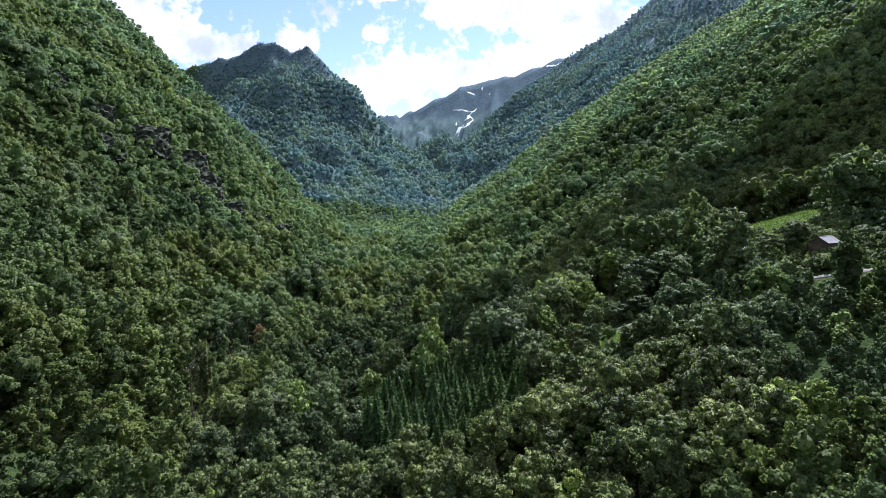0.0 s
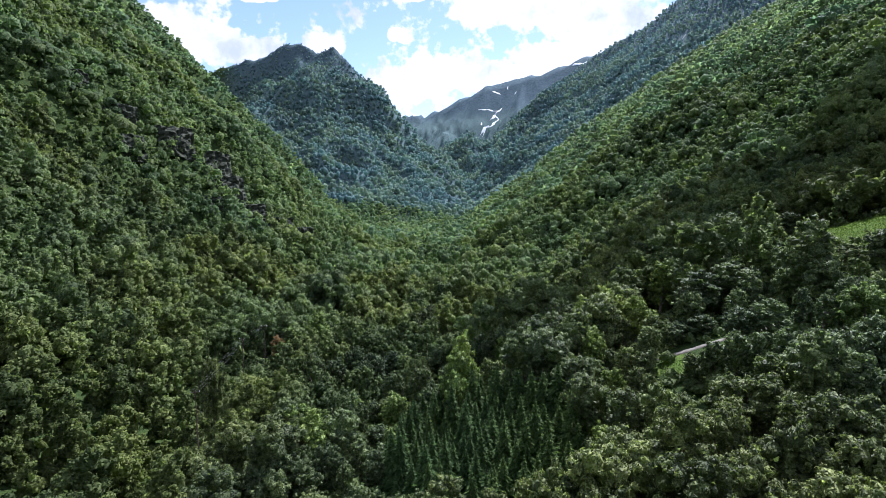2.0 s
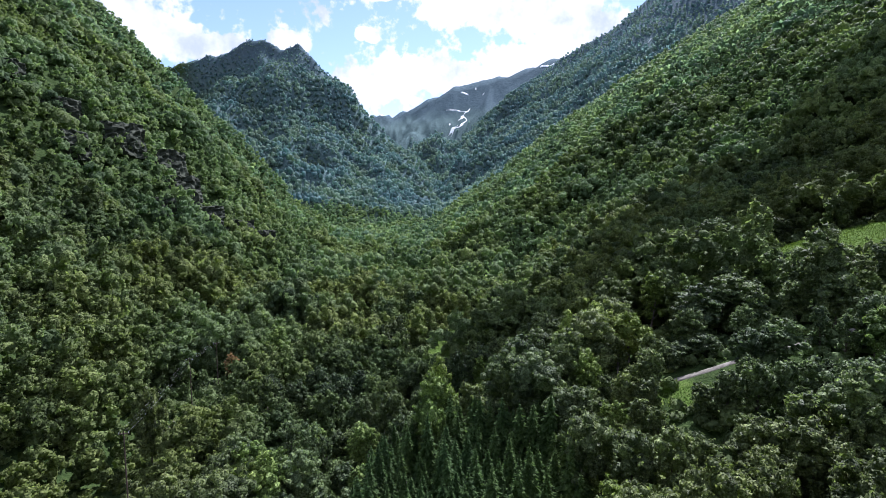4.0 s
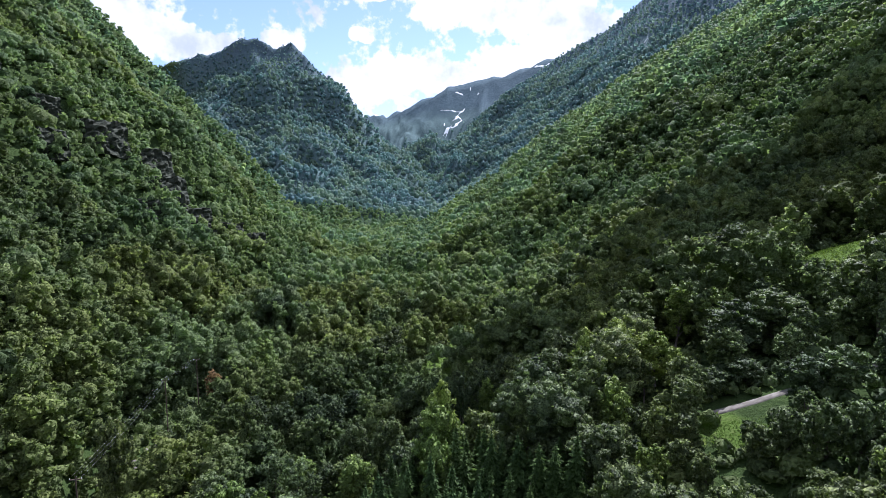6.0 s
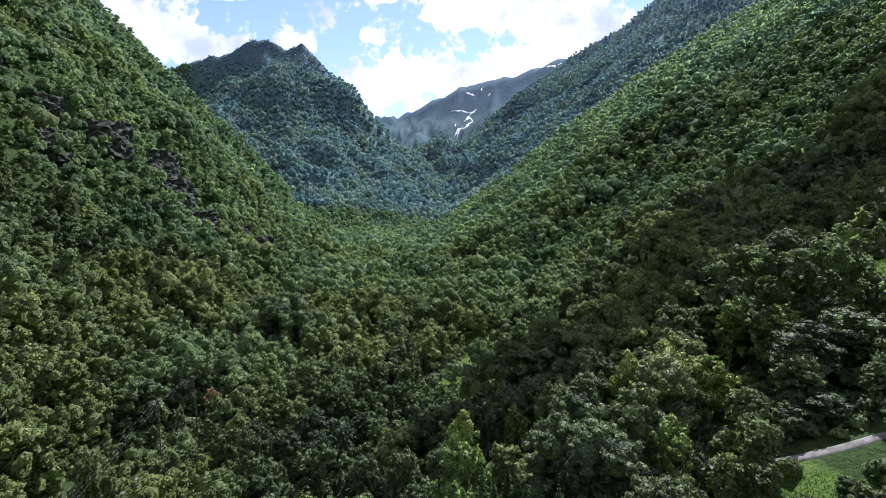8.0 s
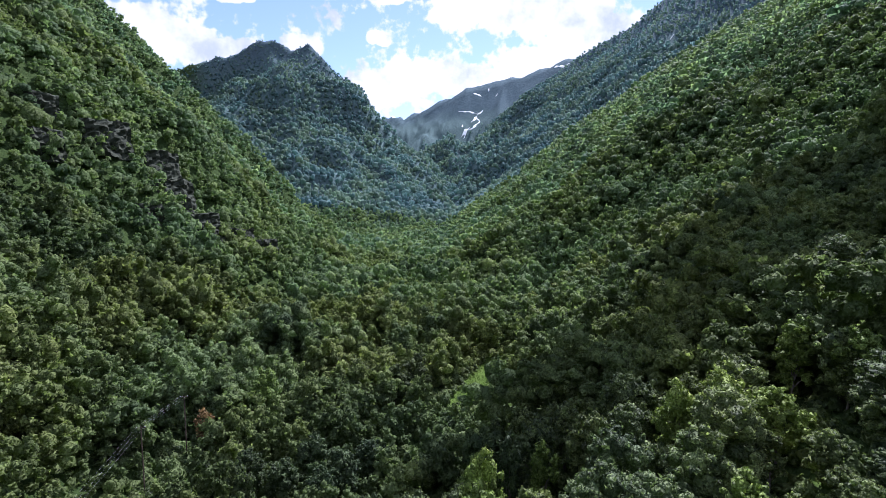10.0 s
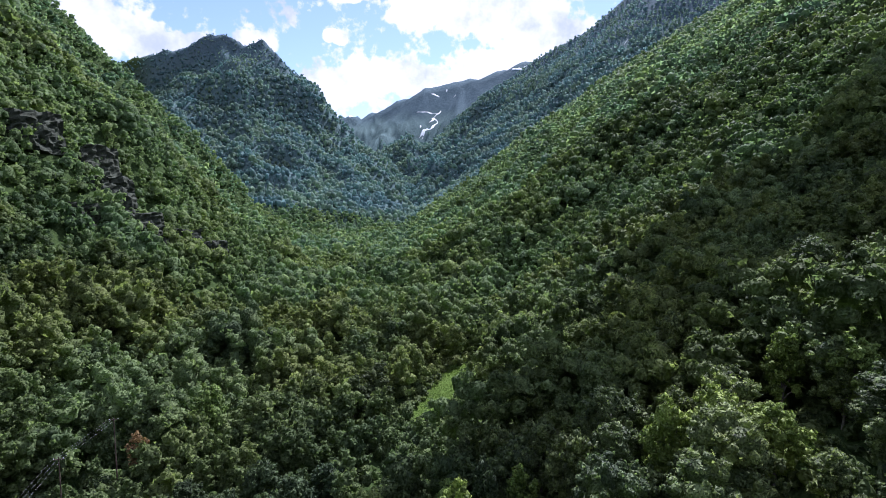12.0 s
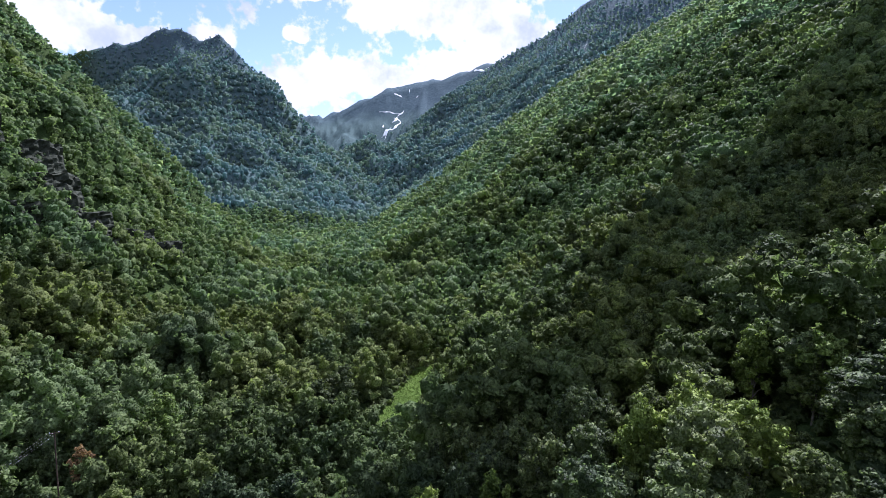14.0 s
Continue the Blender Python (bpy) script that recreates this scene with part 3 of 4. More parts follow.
# single trees that stand out: place, height of the top, crown width, kind, fresh green or not
STANDING = [(52.2, 145.5, 48.7, 9.5, 0, 1), (57.5, 140.6, 47.9, 8.0, 1, 1), (47, 148.5, 46, 7.5, 0, 1), (69.7, 134, 54.6, 10.5, 1, 0), (77.2, 134, 56.5, 10.5, 1, 0), (65.5, 130, 50.5, 7.5, 0, 0),
            (71, 137, 49.5, 8, 0, 0), (79, 133, 47.5, 9, 1, 0), (35.8, 156, 39.4, 8.5, 0, 0), (13.2, 140, 36.6, 9, 1, 1), (-1.9, 146, 23.6, 7, 0, 1), (5.5, 156, 27.5, 8, 0, 0), (11.9, 131, 33.4, 6.5, 0, 1), (40.7, 124, 43.8, 7, 0, 1), (32, 139, 44.2, 9.5, 1, 0), (27.4, 157, 34.8, 5.5, 4, 1), (21.8, 159, 36, 4.6, 3, 2), (15.5, 151, 36, 8, 0, 1), (-15, 186, 24.5, 8.5, 0, 2), (-8.5, 180, 24, 8, 1, 2), (-20.5, 178, 23.5, 8, 0, 2),
            (-2.5, 187, 22.5, 7.5, 1, 2), (-12, 173, 23.5, 7.5, 0, 2), (10.7, 236, 27.5, 9, 1, 2), (4, 231, 26, 9, 0, 2), (-28, 183, 24, 8, 1, 2), (52.4, 123.7, 44.3, 4.8, 4, 0), (34.6, 167, 37, 9, 0, 0),
            (40, 152, 41.9, 8.5, 5, 0), (-7.5, 241, 25.5, 9.5, 2, 0), (-2, 162, 24, 7, 0, 0), (-48, 151.5, 33.6, 7, 0, 0), (-74, 248, 33.7, 9.5, 0, 0), (-82, 195.5, 41, 10, 5, 0),
            (82.3, 182, 61.5, 11, 0, 1), (104.5, 182.5, 66, 11, 5, 0), (129, 185, 66, 10, 5, 0), (112, 190, 66.5, 10, 0, 0), (66, 176.5, 52.6, 9, 1, 0), (-31.5, 221, 30, 8, 1, 1), (-25.6, 166.5, 31, 5, 3, 0),
            (18, 164.5, 28, 8, 0, 1), (29, 177, 32.5, 7.5, 0, 0), (92, 180, 62, 10, 0, 0), (60.5, 126, 42.5, 6, 2, 0), (65, 124.5, 43.5, 6.5, 2, 0), (119.5, 181, 67, 8, 1, 0),
            (45.5, 119, 41, 5, 2, 0), (48, 115.5, 41.2, 4.6, 2, 0), (43, 122.5, 40, 5, 0, 0), (52.7, 105.8, 43, 5, 2, 0), (54.8, 103.8, 46.3, 5, 0, 0), (57, 100.5, 48.6, 5.4, 1, 0), (59.5, 98, 49.4, 5.4, 0, 0), (62, 95.5, 50.2, 5.6, 1, 0), (65, 93, 50.6, 5.6, 0, 0), (68.5, 91, 51.2, 6, 1, 0),
            (72, 89, 51.6, 6, 0, 0), (44.3, 110.7, 39.4, 4.6, 2, 0), (65.2, 112.3, 50.4, 6.4, 0, 0), (70, 110.5, 52, 6.6, 1, 0), (109, 128, 64, 7, 0, 0), (106, 134, 60, 7, 2, 0), (25, 181.5, 29, 5, 4, 0)]


# ---------------------------------------------------------------- ground
def spread(near_lo, near_hi, step, lo, hi, grow):
    a = list(np.arange(near_lo, near_hi + 0.1, step))
    s = step
    while a[-1] < hi:
        s *= grow
        a.append(a[-1] + s)
    s = step
    while a[0] > lo:
        s *= grow
        a.insert(0, a[0] - s)
    return np.array(a)


GROUND_X = spread(-200, 300, 5.2, -4300, 4300, 1.024)
GROUND_Y = spread(40, 440, 5.2, -3500, 4600, 1.0165)
GROUND_Y = np.unique(np.concatenate([GROUND_Y, np.arange(1482, 1720, 8.0)]))
GROUND_GX, GROUND_GY = np.meshgrid(GROUND_X, GROUND_Y)
GROUND_H = ground(GROUND_GX, GROUND_GY)


def footing(x, y):
    """Height of the built ground, between its grid points."""
    x, y = np.asarray(x, float), np.asarray(y, float)
    i = np.clip(np.searchsorted(GROUND_X, x) - 1, 0, len(GROUND_X) - 2)
    j = np.clip(np.searchsorted(GROUND_Y, y) - 1, 0, len(GROUND_Y) - 2)
    fx = (x - GROUND_X[i]) / (GROUND_X[i + 1] - GROUND_X[i])
    fy = (y - GROUND_Y[j]) / (GROUND_Y[j + 1] - GROUND_Y[j])
    a, b, c, d = GROUND_H[j, i], GROUND_H[j, i + 1], GROUND_H[j + 1, i], GROUND_H[j + 1, i + 1]
    return np.where(fx > fy, a + (b - a) * fx + (d - b) * fy, a + (d - c) * fx + (c - a) * fy)


def build_ground():
    w, h = len(GROUND_X), len(GROUND_Y)
    i = (np.arange(h - 1)[:, None] * w + np.arange(w - 1)).ravel()
    tris = np.concatenate([np.stack([i, i + 1, i + 1 + w], 1), np.stack([i, i + 1 + w, i + w], 1)])
    open_grass = np.zeros(GROUND_GX.shape, bool)
    for area in [STRIP, MEADOW, LOW_MEADOW] + CLEARINGS:
        open_grass |= inside(GROUND_GX, GROUND_GY, area)
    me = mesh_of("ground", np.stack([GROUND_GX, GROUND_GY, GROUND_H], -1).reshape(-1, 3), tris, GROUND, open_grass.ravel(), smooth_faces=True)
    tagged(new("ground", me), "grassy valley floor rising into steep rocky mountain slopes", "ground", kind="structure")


build_ground()


# ---------------------------------------------------------------- trees
def scatter(rng, x0, x1, y0, y1, step):
    """A jittered grid of places."""
    gx, gy = np.meshgrid(np.arange(x0, x1, step), np.arange(y0, y1, step))
    gx = gx + (np.arange(gx.shape[0]) % 2)[:, None] * step / 2
    return (gx + rng.uniform(-0.38, 0.38, gx.shape) * step).ravel(), (gy + rng.uniform(-0.38, 0.38, gy.shape) * step).ravel()


def wooded(x, y):
    ok = ~(inside(x, y, STRIP) | inside(x, y, MEADOW) | inside(x, y, LOW_MEADOW) | near_line(x, y, ROAD, 3.2) | near_line(x, y, WIRES, 2.4) | near_line(x, y, STRIP + STRIP[:1], 1.2)
           | inside(x, y, SPRUCES) | inside(x, y, SCREE) | inside(x, y, YARD))
    for cx, cy, top, w, k, fresh in STANDING:
        ok &= np.hypot(x - cx, y - cy) > 2.2 + 0.3 * w
    for c in CLEARINGS:
        ok &= ~inside(x, y, c)
    return ok


def growth(x, y):
    """How high the trees grow: scrub in front of the clearings, tall old trees along the terrace."""
    k = np.ones(np.shape(x))
    for area, factor in zip(LOW_GROWTH, (0.3, 0.5, 0.4, 0.55)):
        k = np.where(inside(x, y, area), factor, k)
    k = np.where(near_line(x, y, WIRES, 8.0), 0.5, k)
    k = k * np.clip(1.0 + 0.75 * fbm(x, y, 24, 2, 91), 0.6, 1.4) * np.interp(y, (45, 85), (0.62, 1.0))
    return k * (1 + 0.3 * inside(x, y, [(58, 150), (72, 136), (96, 150), (104, 196), (70, 200)]))


CRAGS = ((-160, 352, 22, 19, 5), (-149, 394, 28, 24, 6), (-133, 426, 26, 26, 6), (-118, 404, 24, 22, 6), (-101, 398, 24, 20, 5), (-86, 420, 22, 18, 5), (-72, 430, 18, 15, 5),
         (-176, 380, 22, 18, 5), (-200, 372, 20, 15, 4), (-120, 372, 16, 13, 4))



def before_crag(x, y):
    """True on the open ground just below a rock face."""
    hit = np.zeros(np.shape(x), bool)
    for cx, cy, w, h, d in CRAGS:
        hit |= np.hypot(x - cx - 0.3 * w, (y - cy + 0.25 * w)) < 0.17 * w
    return hit


def slope_at(x, y):
    return np.hypot(ground(x + 4, y) - ground(x - 4, y), ground(x, y + 4) - ground(x, y - 4)) / 8


def plant(templates, x, y, scale, which, tones, rng, name, label, mat, hearts=()):
    """Many trees as one mesh of woodland."""
    z = footing(x, y) - 0.3
    vs, fs, ts, hs, base = [], [], [], [], 0
    for k, (v, f) in enumerate(templates):
        m = np.flatnonzero(which == k)
        if not len(m):
            continue
        a = rng.uniform(0, 6.28, len(m))
        c, s = np.cos(a)[:, None], np.sin(a)[:, None]
        sc = scale[m][:, None]
        p = np.stack([(v[:, 0] * c - v[:, 1] * s) * sc + x[m][:, None], (v[:, 0] * s + v[:, 1] * c) * sc + y[m][:, None],
                      v[:, 2] * sc * rng.uniform(0.88, 1.15, (len(m), 1)) + z[m][:, None]], -1)
        vs.append(p.reshape(-1, 3))
        fs.append((f[None] + (base + np.arange(len(m)) * len(v))[:, None, None]).reshape(-1, 3))
        ts.append(np.repeat(tones[m], len(v)))
        if hearts:
            hs.append(np.tile(np.arange(len(f)) < hearts[k], len(m)))
        base += len(m) * len(v)
    me = mesh_of(name, np.concatenate(vs), np.concatenate(fs), mat, np.concatenate(ts), inner=np.concatenate(hs) if hearts else None)
    return tagged(new(name, me), label, "forest", kind="stuff")


def tones_for(x, y, rng):
    """Light birch and alder on the valley floor, darker mixed wood on the flanks; the left flank's sunlight is partly
    put into its tone.
    """
    # the last term lightens the left flank to stand in for stronger sun
    base = 0.50 + 1.0 * fbm(x, y, 60, 3, 77) + 0.55 * fbm(x, y, 18, 2, 55) + 0.3 * smooth(120, 30, np.abs(x - 20) - 0.1 * y) * smooth(170, 280, y) + 0.12 * smooth(-60, -110, x) * smooth(250, 330, y)
    return np.clip(base + rng.normal(0, 0.27, len(x)), 0.02, 0.98)


rng = np.random.default_rng(7)
tx, ty = scatter(rng, -420, 520, 40, 350, 6.0)
bx, by = scatter(rng, -60, 110, 44, 92, 5.4)       # closer young growth at the start of the valley
tx, ty = np.concatenate([tx, bx]), np.concatenate([ty, by])
az = np.arctan2(tx, ty + 14)
ok = wooded(tx, ty) & ~before_crag(tx, ty) & (az > radians(-41)) & (az < radians(57)) & (np.hypot(tx, ty) < 360)
tx, ty = tx[ok], ty[ok]
order = np.argsort(np.hypot((tx - 26) * 0.85, ty - 112))
near, rest = order[:310], order[310:]

# single trees of the near wood
KINDS = [  # name, height, width, foot of the crown, lobes, label
    ("broadleaf_tree", 11.0, 7.4, 0.6, 16, "rounded broadleaf tree with a dense deep green crown"),
    ("broadleaf_tree", 12.5, 7.0, 0.8, 18, "tall broadleaf tree with an uneven mid-green crown"),
    ("broadleaf_tree", 9.0, 6.8, 0.4, 14, "low spreading broadleaf tree with a full green crown"),
    ("birch_tree", 12.0, 4.9, 1.0, 13, "slender birch tree with a loose light green crown"),
    ("birch_tree", 10.0, 4.3, 0.6, 12, "young birch tree with a narrow fresh green crown"),
    ("broadleaf_tree", 13.5, 8.6, 0.9, 20, "large old broadleaf tree with a broad domed crown"),
]


def tree_model(kind, leaf, label):
    name, h, w, foot, lobes, _ = kind
    wood, leafage, cores = broadleaf_meshes(rng, h, w, foot, lobes, 135, 0.22)
    tree = tagged(new(name), label, "tree", "trees of the valley wood")
    part("trunk", mesh_of("trunk", *wood, BARK), tree)
    part("crown", mesh_of("crown", *leafage, leaf, inner=np.arange(len(leafage[1])) < cores), tree)
    return tree


def stand(model, used, m):
    """Puts the model itself in its first place and copies in the later ones."""
    made = model if model.name not in used else copy_thing(model, Matrix())
    used.add(model.name)
    made.matrix_basis = m


used = set()
models = [tree_model(kind, LEAF_NEAR, kind[5]) for kind in KINDS]
fresh = [tree_model(kind, LEAF_BRIGHT, kind[5].split(" with ")[0] + " with a bright yellow-green sunlit crown") for kind in KINDS[:5]]
deep = [tree_model(kind, LEAF_DEEP, "alder with a dark dense green crown") for kind in KINDS[:4]]
for cx, cy, top, w, k, bright in STANDING:
    gz = float(footing(cx, cy)) - 0.2
    model, (name, h, w0, *_) = (models, fresh, deep)[bright][k], KINDS[k]
    sz = max(0.55, (top - gz) / (h * 1.04))
    stand(model, used, pose(cx, cy, gz, 0, 0, rng.uniform(0, 360)) @ Matrix.Diagonal((w / w0, w / w0, sz, 1)))
rust = tree_model(KINDS[4], LEAF_RUST, "young tree with withered rust-brown foliage")
stand(rust, used, pose(-44.3, 207.5, float(footing(-44.3, 207.5)) - 0.2) @ Matrix.Diagonal((1.1, 1.1, 1.3, 1)))
for j in near:
    k = int(rng.choice(6, p=(0.26, 0.2, 0.18, 0.16, 0.13, 0.07)))
    s = rng.uniform(0.74, 1.26) * float(growth(tx[j], ty[j]))
    model = fresh[k] if k < 5 and rng.uniform() < 0.09 else models[k]
    stand(model, used, pose(tx[j], ty[j], float(footing(tx[j], ty[j])) - 0.2, rng.uniform(-4, 4), rng.uniform(-4, 4), rng.uniform(0, 360))
          @ Matrix.Diagonal((s, s, s * rng.uniform(0.88, 1.12), 1)))

# the wood round them
r = np.hypot(tx[rest] - 10, ty[rest] - 70)
for lo, hi, lobes, clumps, sprigs, size, name, label in ((0, 95, 9, 60, 9, 0.36, "near_wood", "dense broadleaf wood below the slope in fresh summer leaf"),
                                                         (95, 165, 8, 32, 6, 0.48, "valley_wood", "dense mixed broadleaf wood in fresh summer leaf"),
                                                         (165, 999, 6, 12, 5, 0.62, "valley_side_wood", "mixed broadleaf wood at the foot of the valley sides")):
    mids, hearts = [], []
    for _, h, w, foot, _, _ in KINDS + KINDS[:5]:
        made, cores, _ = crown(rng, h, w, foot * 0.6, lobes, clumps, sprigs, size)
        mids.append(made), hearts.append(cores)
    m = rest[(r >= lo) & (r < hi)]
    x, y = tx[m], ty[m]
    plant(mids, x, y, rng.uniform(0.7, 1.4, len(x)) * growth(x, y), rng.integers(0, len(mids), len(x)), tones_for(x, y, rng), rng, name, label, LEAF_WOOD, hearts)

# shrubs and saplings that cover the floor of the wood
ux, uy = scatter(rng, -190, 210, 92, 300, 3.3)
az = np.arctan2(ux, uy + 14)
ok = (az > radians(-38)) & (az < radians(54)) & ~(inside(ux, uy, STRIP) | inside(ux, uy, MEADOW) | inside(ux, uy, LOW_MEADOW) | near_line(ux, uy, ROAD, 2.4) | inside(ux, uy, SPRUCES))
ux, uy = ux[ok], uy[ok]
low = [plain_crown(rng, h, w, 1, 9, 0.5) for h, w in ((2.2, 3.6), (3.0, 3.2), (1.7, 4.0), (2.6, 4.2), (3.6, 2.8), (2.0, 3.0))]
plant(low, ux, uy, rng.uniform(0.6, 1.25, len(ux)), rng.integers(0, 6, len(ux)), np.clip(tones_for(ux, uy, rng) - 0.1, 0, 1), rng,
      "undergrowth", "dense leafy undergrowth on the floor of the wood", HEART_WOOD)

# spruces
sx, sy = scatter(rng, -10, 42, 70, 150, 3.6)
ok = inside(sx, sy, SPRUCES)
for cx, cy, top, w, k, bright in STANDING:
    ok &= np.hypot(sx - cx, sy - cy) > 0.5 * w
sx, sy = sx[ok], sy[ok]
spruces = []
for h, w in ((13.2, 6.2), (12.0, 5.8), (10.6, 5.2)):
    wood, needles = spruce_meshes(rng, h, w, 26, 17)
    tree = tagged(new("spruce_tree"), "dark green spruce with drooping boughs in a planted stand", "tree", "spruces of the planted stand")
    part("trunk", mesh_of("trunk", *wood, BARK), tree)
    part("crown", mesh_of("crown", *needles, SPRUCE_NEAR), tree)
    spruces.append(tree)
for j in range(len(sx)):
    s = rng.uniform(0.72, 1.12)
    stand(spruces[j % 3], used, pose(sx[j], sy[j], float(footing(sx[j], sy[j])) - 0.2, rng.uniform(-2, 2), 0, rng.uniform(0, 360)) @ Matrix.Diagonal((s, s, s * rng.uniform(0.9, 1.15), 1)))

# slopes from 350 to 1000 m
fx, fy = scatter(rng, -760, 900, 100, 1340, 6.4)
az, r = np.arctan2(fx, fy + 12), np.hypot(fx, fy)
ok = (az > radians(-40)) & (az < radians(56)) & (r >= 360) & (r < 1010) & (ground(fx, fy) < 430) & ~inside(fx, fy, SCREE) & ~before_crag(fx, fy)
ok &= rng.uniform(0, 1, len(fx)) < np.clip(0.62 + 0.5 * slope_at(fx, fy), 0.72, 1.0)
fx, fy, r = fx[ok], fy[ok], r[ok]
SHAPES = ((10.0, 8.6), (11.5, 8.0), (9.0, 9.0), (12.0, 6.6), (8.0, 7.6), (11.0, 9.6), (12.5, 5.4), (9.5, 7.0))
fars = [plain_crown(rng, h, w, 4, 34, 0.9) for h, w in SHAPES]
m = r < 570
plant(fars, fx[m], fy[m], rng.uniform(0.6, 1.2, m.sum()) * growth(fx[m], fy[m]), rng.integers(0, 8, m.sum()), tones_for(fx[m], fy[m], rng), rng,
      "slope_forest", "broadleaf forest covering the steep valley sides", LEAF_STUFF)
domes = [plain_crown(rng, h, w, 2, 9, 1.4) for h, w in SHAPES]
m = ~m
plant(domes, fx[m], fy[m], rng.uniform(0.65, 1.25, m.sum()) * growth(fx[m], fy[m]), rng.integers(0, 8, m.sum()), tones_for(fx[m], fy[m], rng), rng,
      "upper_slope_forest", "broadleaf forest further along the valley sides", LEAF_SLOPE_HAZED)

# mountains beyond
gx, gy = scatter(rng, -1000, 1300, 700, 2420, 9.2)
az, r = np.arctan2(gx, gy + 12), np.hypot(gx, gy)
gz = ground(gx, gy)
thin = smooth(700, 470, gz + 140 * fbm(gx, gy, 160, 3, 9)) * smooth(2330, 2180, gy)
for line, width in SNOW_LINES:
    thin = np.where(near_line(gx, gy, line, 9 + width), 0.0, thin)
ok = (az > radians(-34)) & (az < radians(45)) & (r >= 1010) & (rng.uniform(0, 1, len(gx)) < thin) & (slope_at(gx, gy) < 2.4)
gx, gy, gz = gx[ok], gy[ok], gz[ok]
tiny = [plain_crown(rng, h * 1.05, w * 1.15, 1, 3, 2.0) for h, w in SHAPES]
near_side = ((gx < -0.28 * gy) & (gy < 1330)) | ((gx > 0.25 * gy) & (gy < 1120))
for m, name, label, mat in ((near_side, "ridge_forest", "broadleaf forest along the crests of the valley sides", LEAF_SLOPE_HAZED),
                            (~near_side, "mountain_forest", "distant forest on the mountain sides", LEAF_FAR_HAZED)):
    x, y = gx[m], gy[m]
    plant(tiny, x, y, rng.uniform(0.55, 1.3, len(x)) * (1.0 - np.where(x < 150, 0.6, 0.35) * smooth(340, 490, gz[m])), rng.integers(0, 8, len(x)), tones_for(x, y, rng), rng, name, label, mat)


# ---------------------------------------------------------------- track, meadow grass, snow, crags
def along(line, step):
    """Points every step metres along a line in plan, with the direction there."""
    pts = []
    for (x0, y0), (x1, y1) in zip(line, line[1:]):
        k = max(1, int(math.hypot(x1 - x0, y1 - y0) / step))
        pts += [(x0 + (x1 - x0) * i / k, y0 + (y1 - y0) * i / k) for i in range(k)]
    pts = np.array(pts + [line[-1]], float)
    for _ in range(6):
        pts[1:-1] = (pts[:-2] + 2 * pts[1:-1] + pts[2:]) / 4
    d = np.gradient(pts, axis=0)
    return pts, d / np.linalg.norm(d, axis=1)[:, None]


def build_track():
    pts, d = along(ROAD, 1.2)
    side = np.stack([d[:, 1], -d[:, 0]], 1)
    across = np.array([-1.0, -0.75, -0.35, 0.0, 0.35, 0.75, 1.0])
    lift = np.array([-0.35, 0.10, 0.13, 0.17, 0.13, 0.10, -0.35])
    level = footing(pts[:, 0], pts[:, 1])
    level = np.convolve(np.pad(level, 4, "edge"), np.ones(9) / 9, "valid")
    wob = 1 + 0.22 * fbm(pts[:, 0], pts[:, 1], 4.0, 2, 3)
    v = np.stack([pts[:, None, 0] + side[:, None, 0] * across * wob[:, None], pts[:, None, 1] + side[:, None, 1] * across * wob[:, None],
                  np.maximum(level[:, None] + lift, footing(pts[:, None, 0] + side[:, None, 0] * across, pts[:, None, 1] + side[:, None, 1] * across) + lift)], -1)
    w = len(across)
    i = (np.arange(len(pts) - 1)[:, None] * w + np.arange(w - 1)).ravel()
    tris = np.concatenate([np.stack([i, i + w, i + 1 + w], 1), np.stack([i, i + 1 + w, i + 1], 1)])
    tagged(new("road", mesh_of("road", v.reshape(-1, 3), tris, GRAVEL, smooth_faces=True)), "narrow pale gravel track winding through the wood", "road", kind="structure")


build_track()


def tufts(name, areas, step, height, label, mat, tone_mid):
    """Grass as many small upright blades clumps."""
    vs, ts = [], []
    for area in areas:
        a = np.array(area)
        (x0, y0), (x1, y1) = a.min(0), a.max(0)
        k = int((x1 - x0) * (y1 - y0) / step ** 2)
        x, y = rng.uniform(x0, x1, k), rng.uniform(y0, y1, k)
        ok = inside(x, y, area) & ~near_line(x, y, ROAD, 1.2)
        x, y = x[ok], y[ok]
        z = footing(x, y)
        h = height * rng.uniform(0.4, 1.3, len(x)) * (0.7 + 1.2 * np.clip(fbm(x, y, 9, 3, 41) + 0.3, 0, 1))
        ang = rng.uniform(0, 6.28, len(x))
        w = 0.35 * step
        c, s = np.cos(ang) * w, np.sin(ang) * w
        lean = rng.normal(0, 0.35, (2, len(x))) * h
        vs.append(np.stack([np.stack([x - c, y - s, z - 0.05], 1), np.stack([x + c, y + s, z - 0.05], 1), np.stack([x + lean[0], y + lean[1], z + h], 1)], 1).reshape(-1, 3))
        ts.append(np.repeat(np.clip(tone_mid + rng.normal(0, 0.2, len(x)), 0, 1), 3))
    v = np.concatenate(vs)
    tagged(new(name, mesh_of(name, v, np.arange(len(v)).reshape(-1, 3), mat, np.concatenate(ts))), label, "grass", kind="stuff")


GRASS = leaf_material("meadow_grass", (0.055, 0.092, 0.018), (0.072, 0.112, 0.023), (0.092, 0.125, 0.033), False, 0.45)
tufts("meadow_grass", [STRIP, MEADOW, LOW_MEADOW], 0.3, 0.26, "lush green meadow grass in the clearings", GRASS, 0.5)
tufts("rough_grass", CLEARINGS, 0.36, 0.6, "tall rough grass and weeds between the trees", GRASS, 0.35)


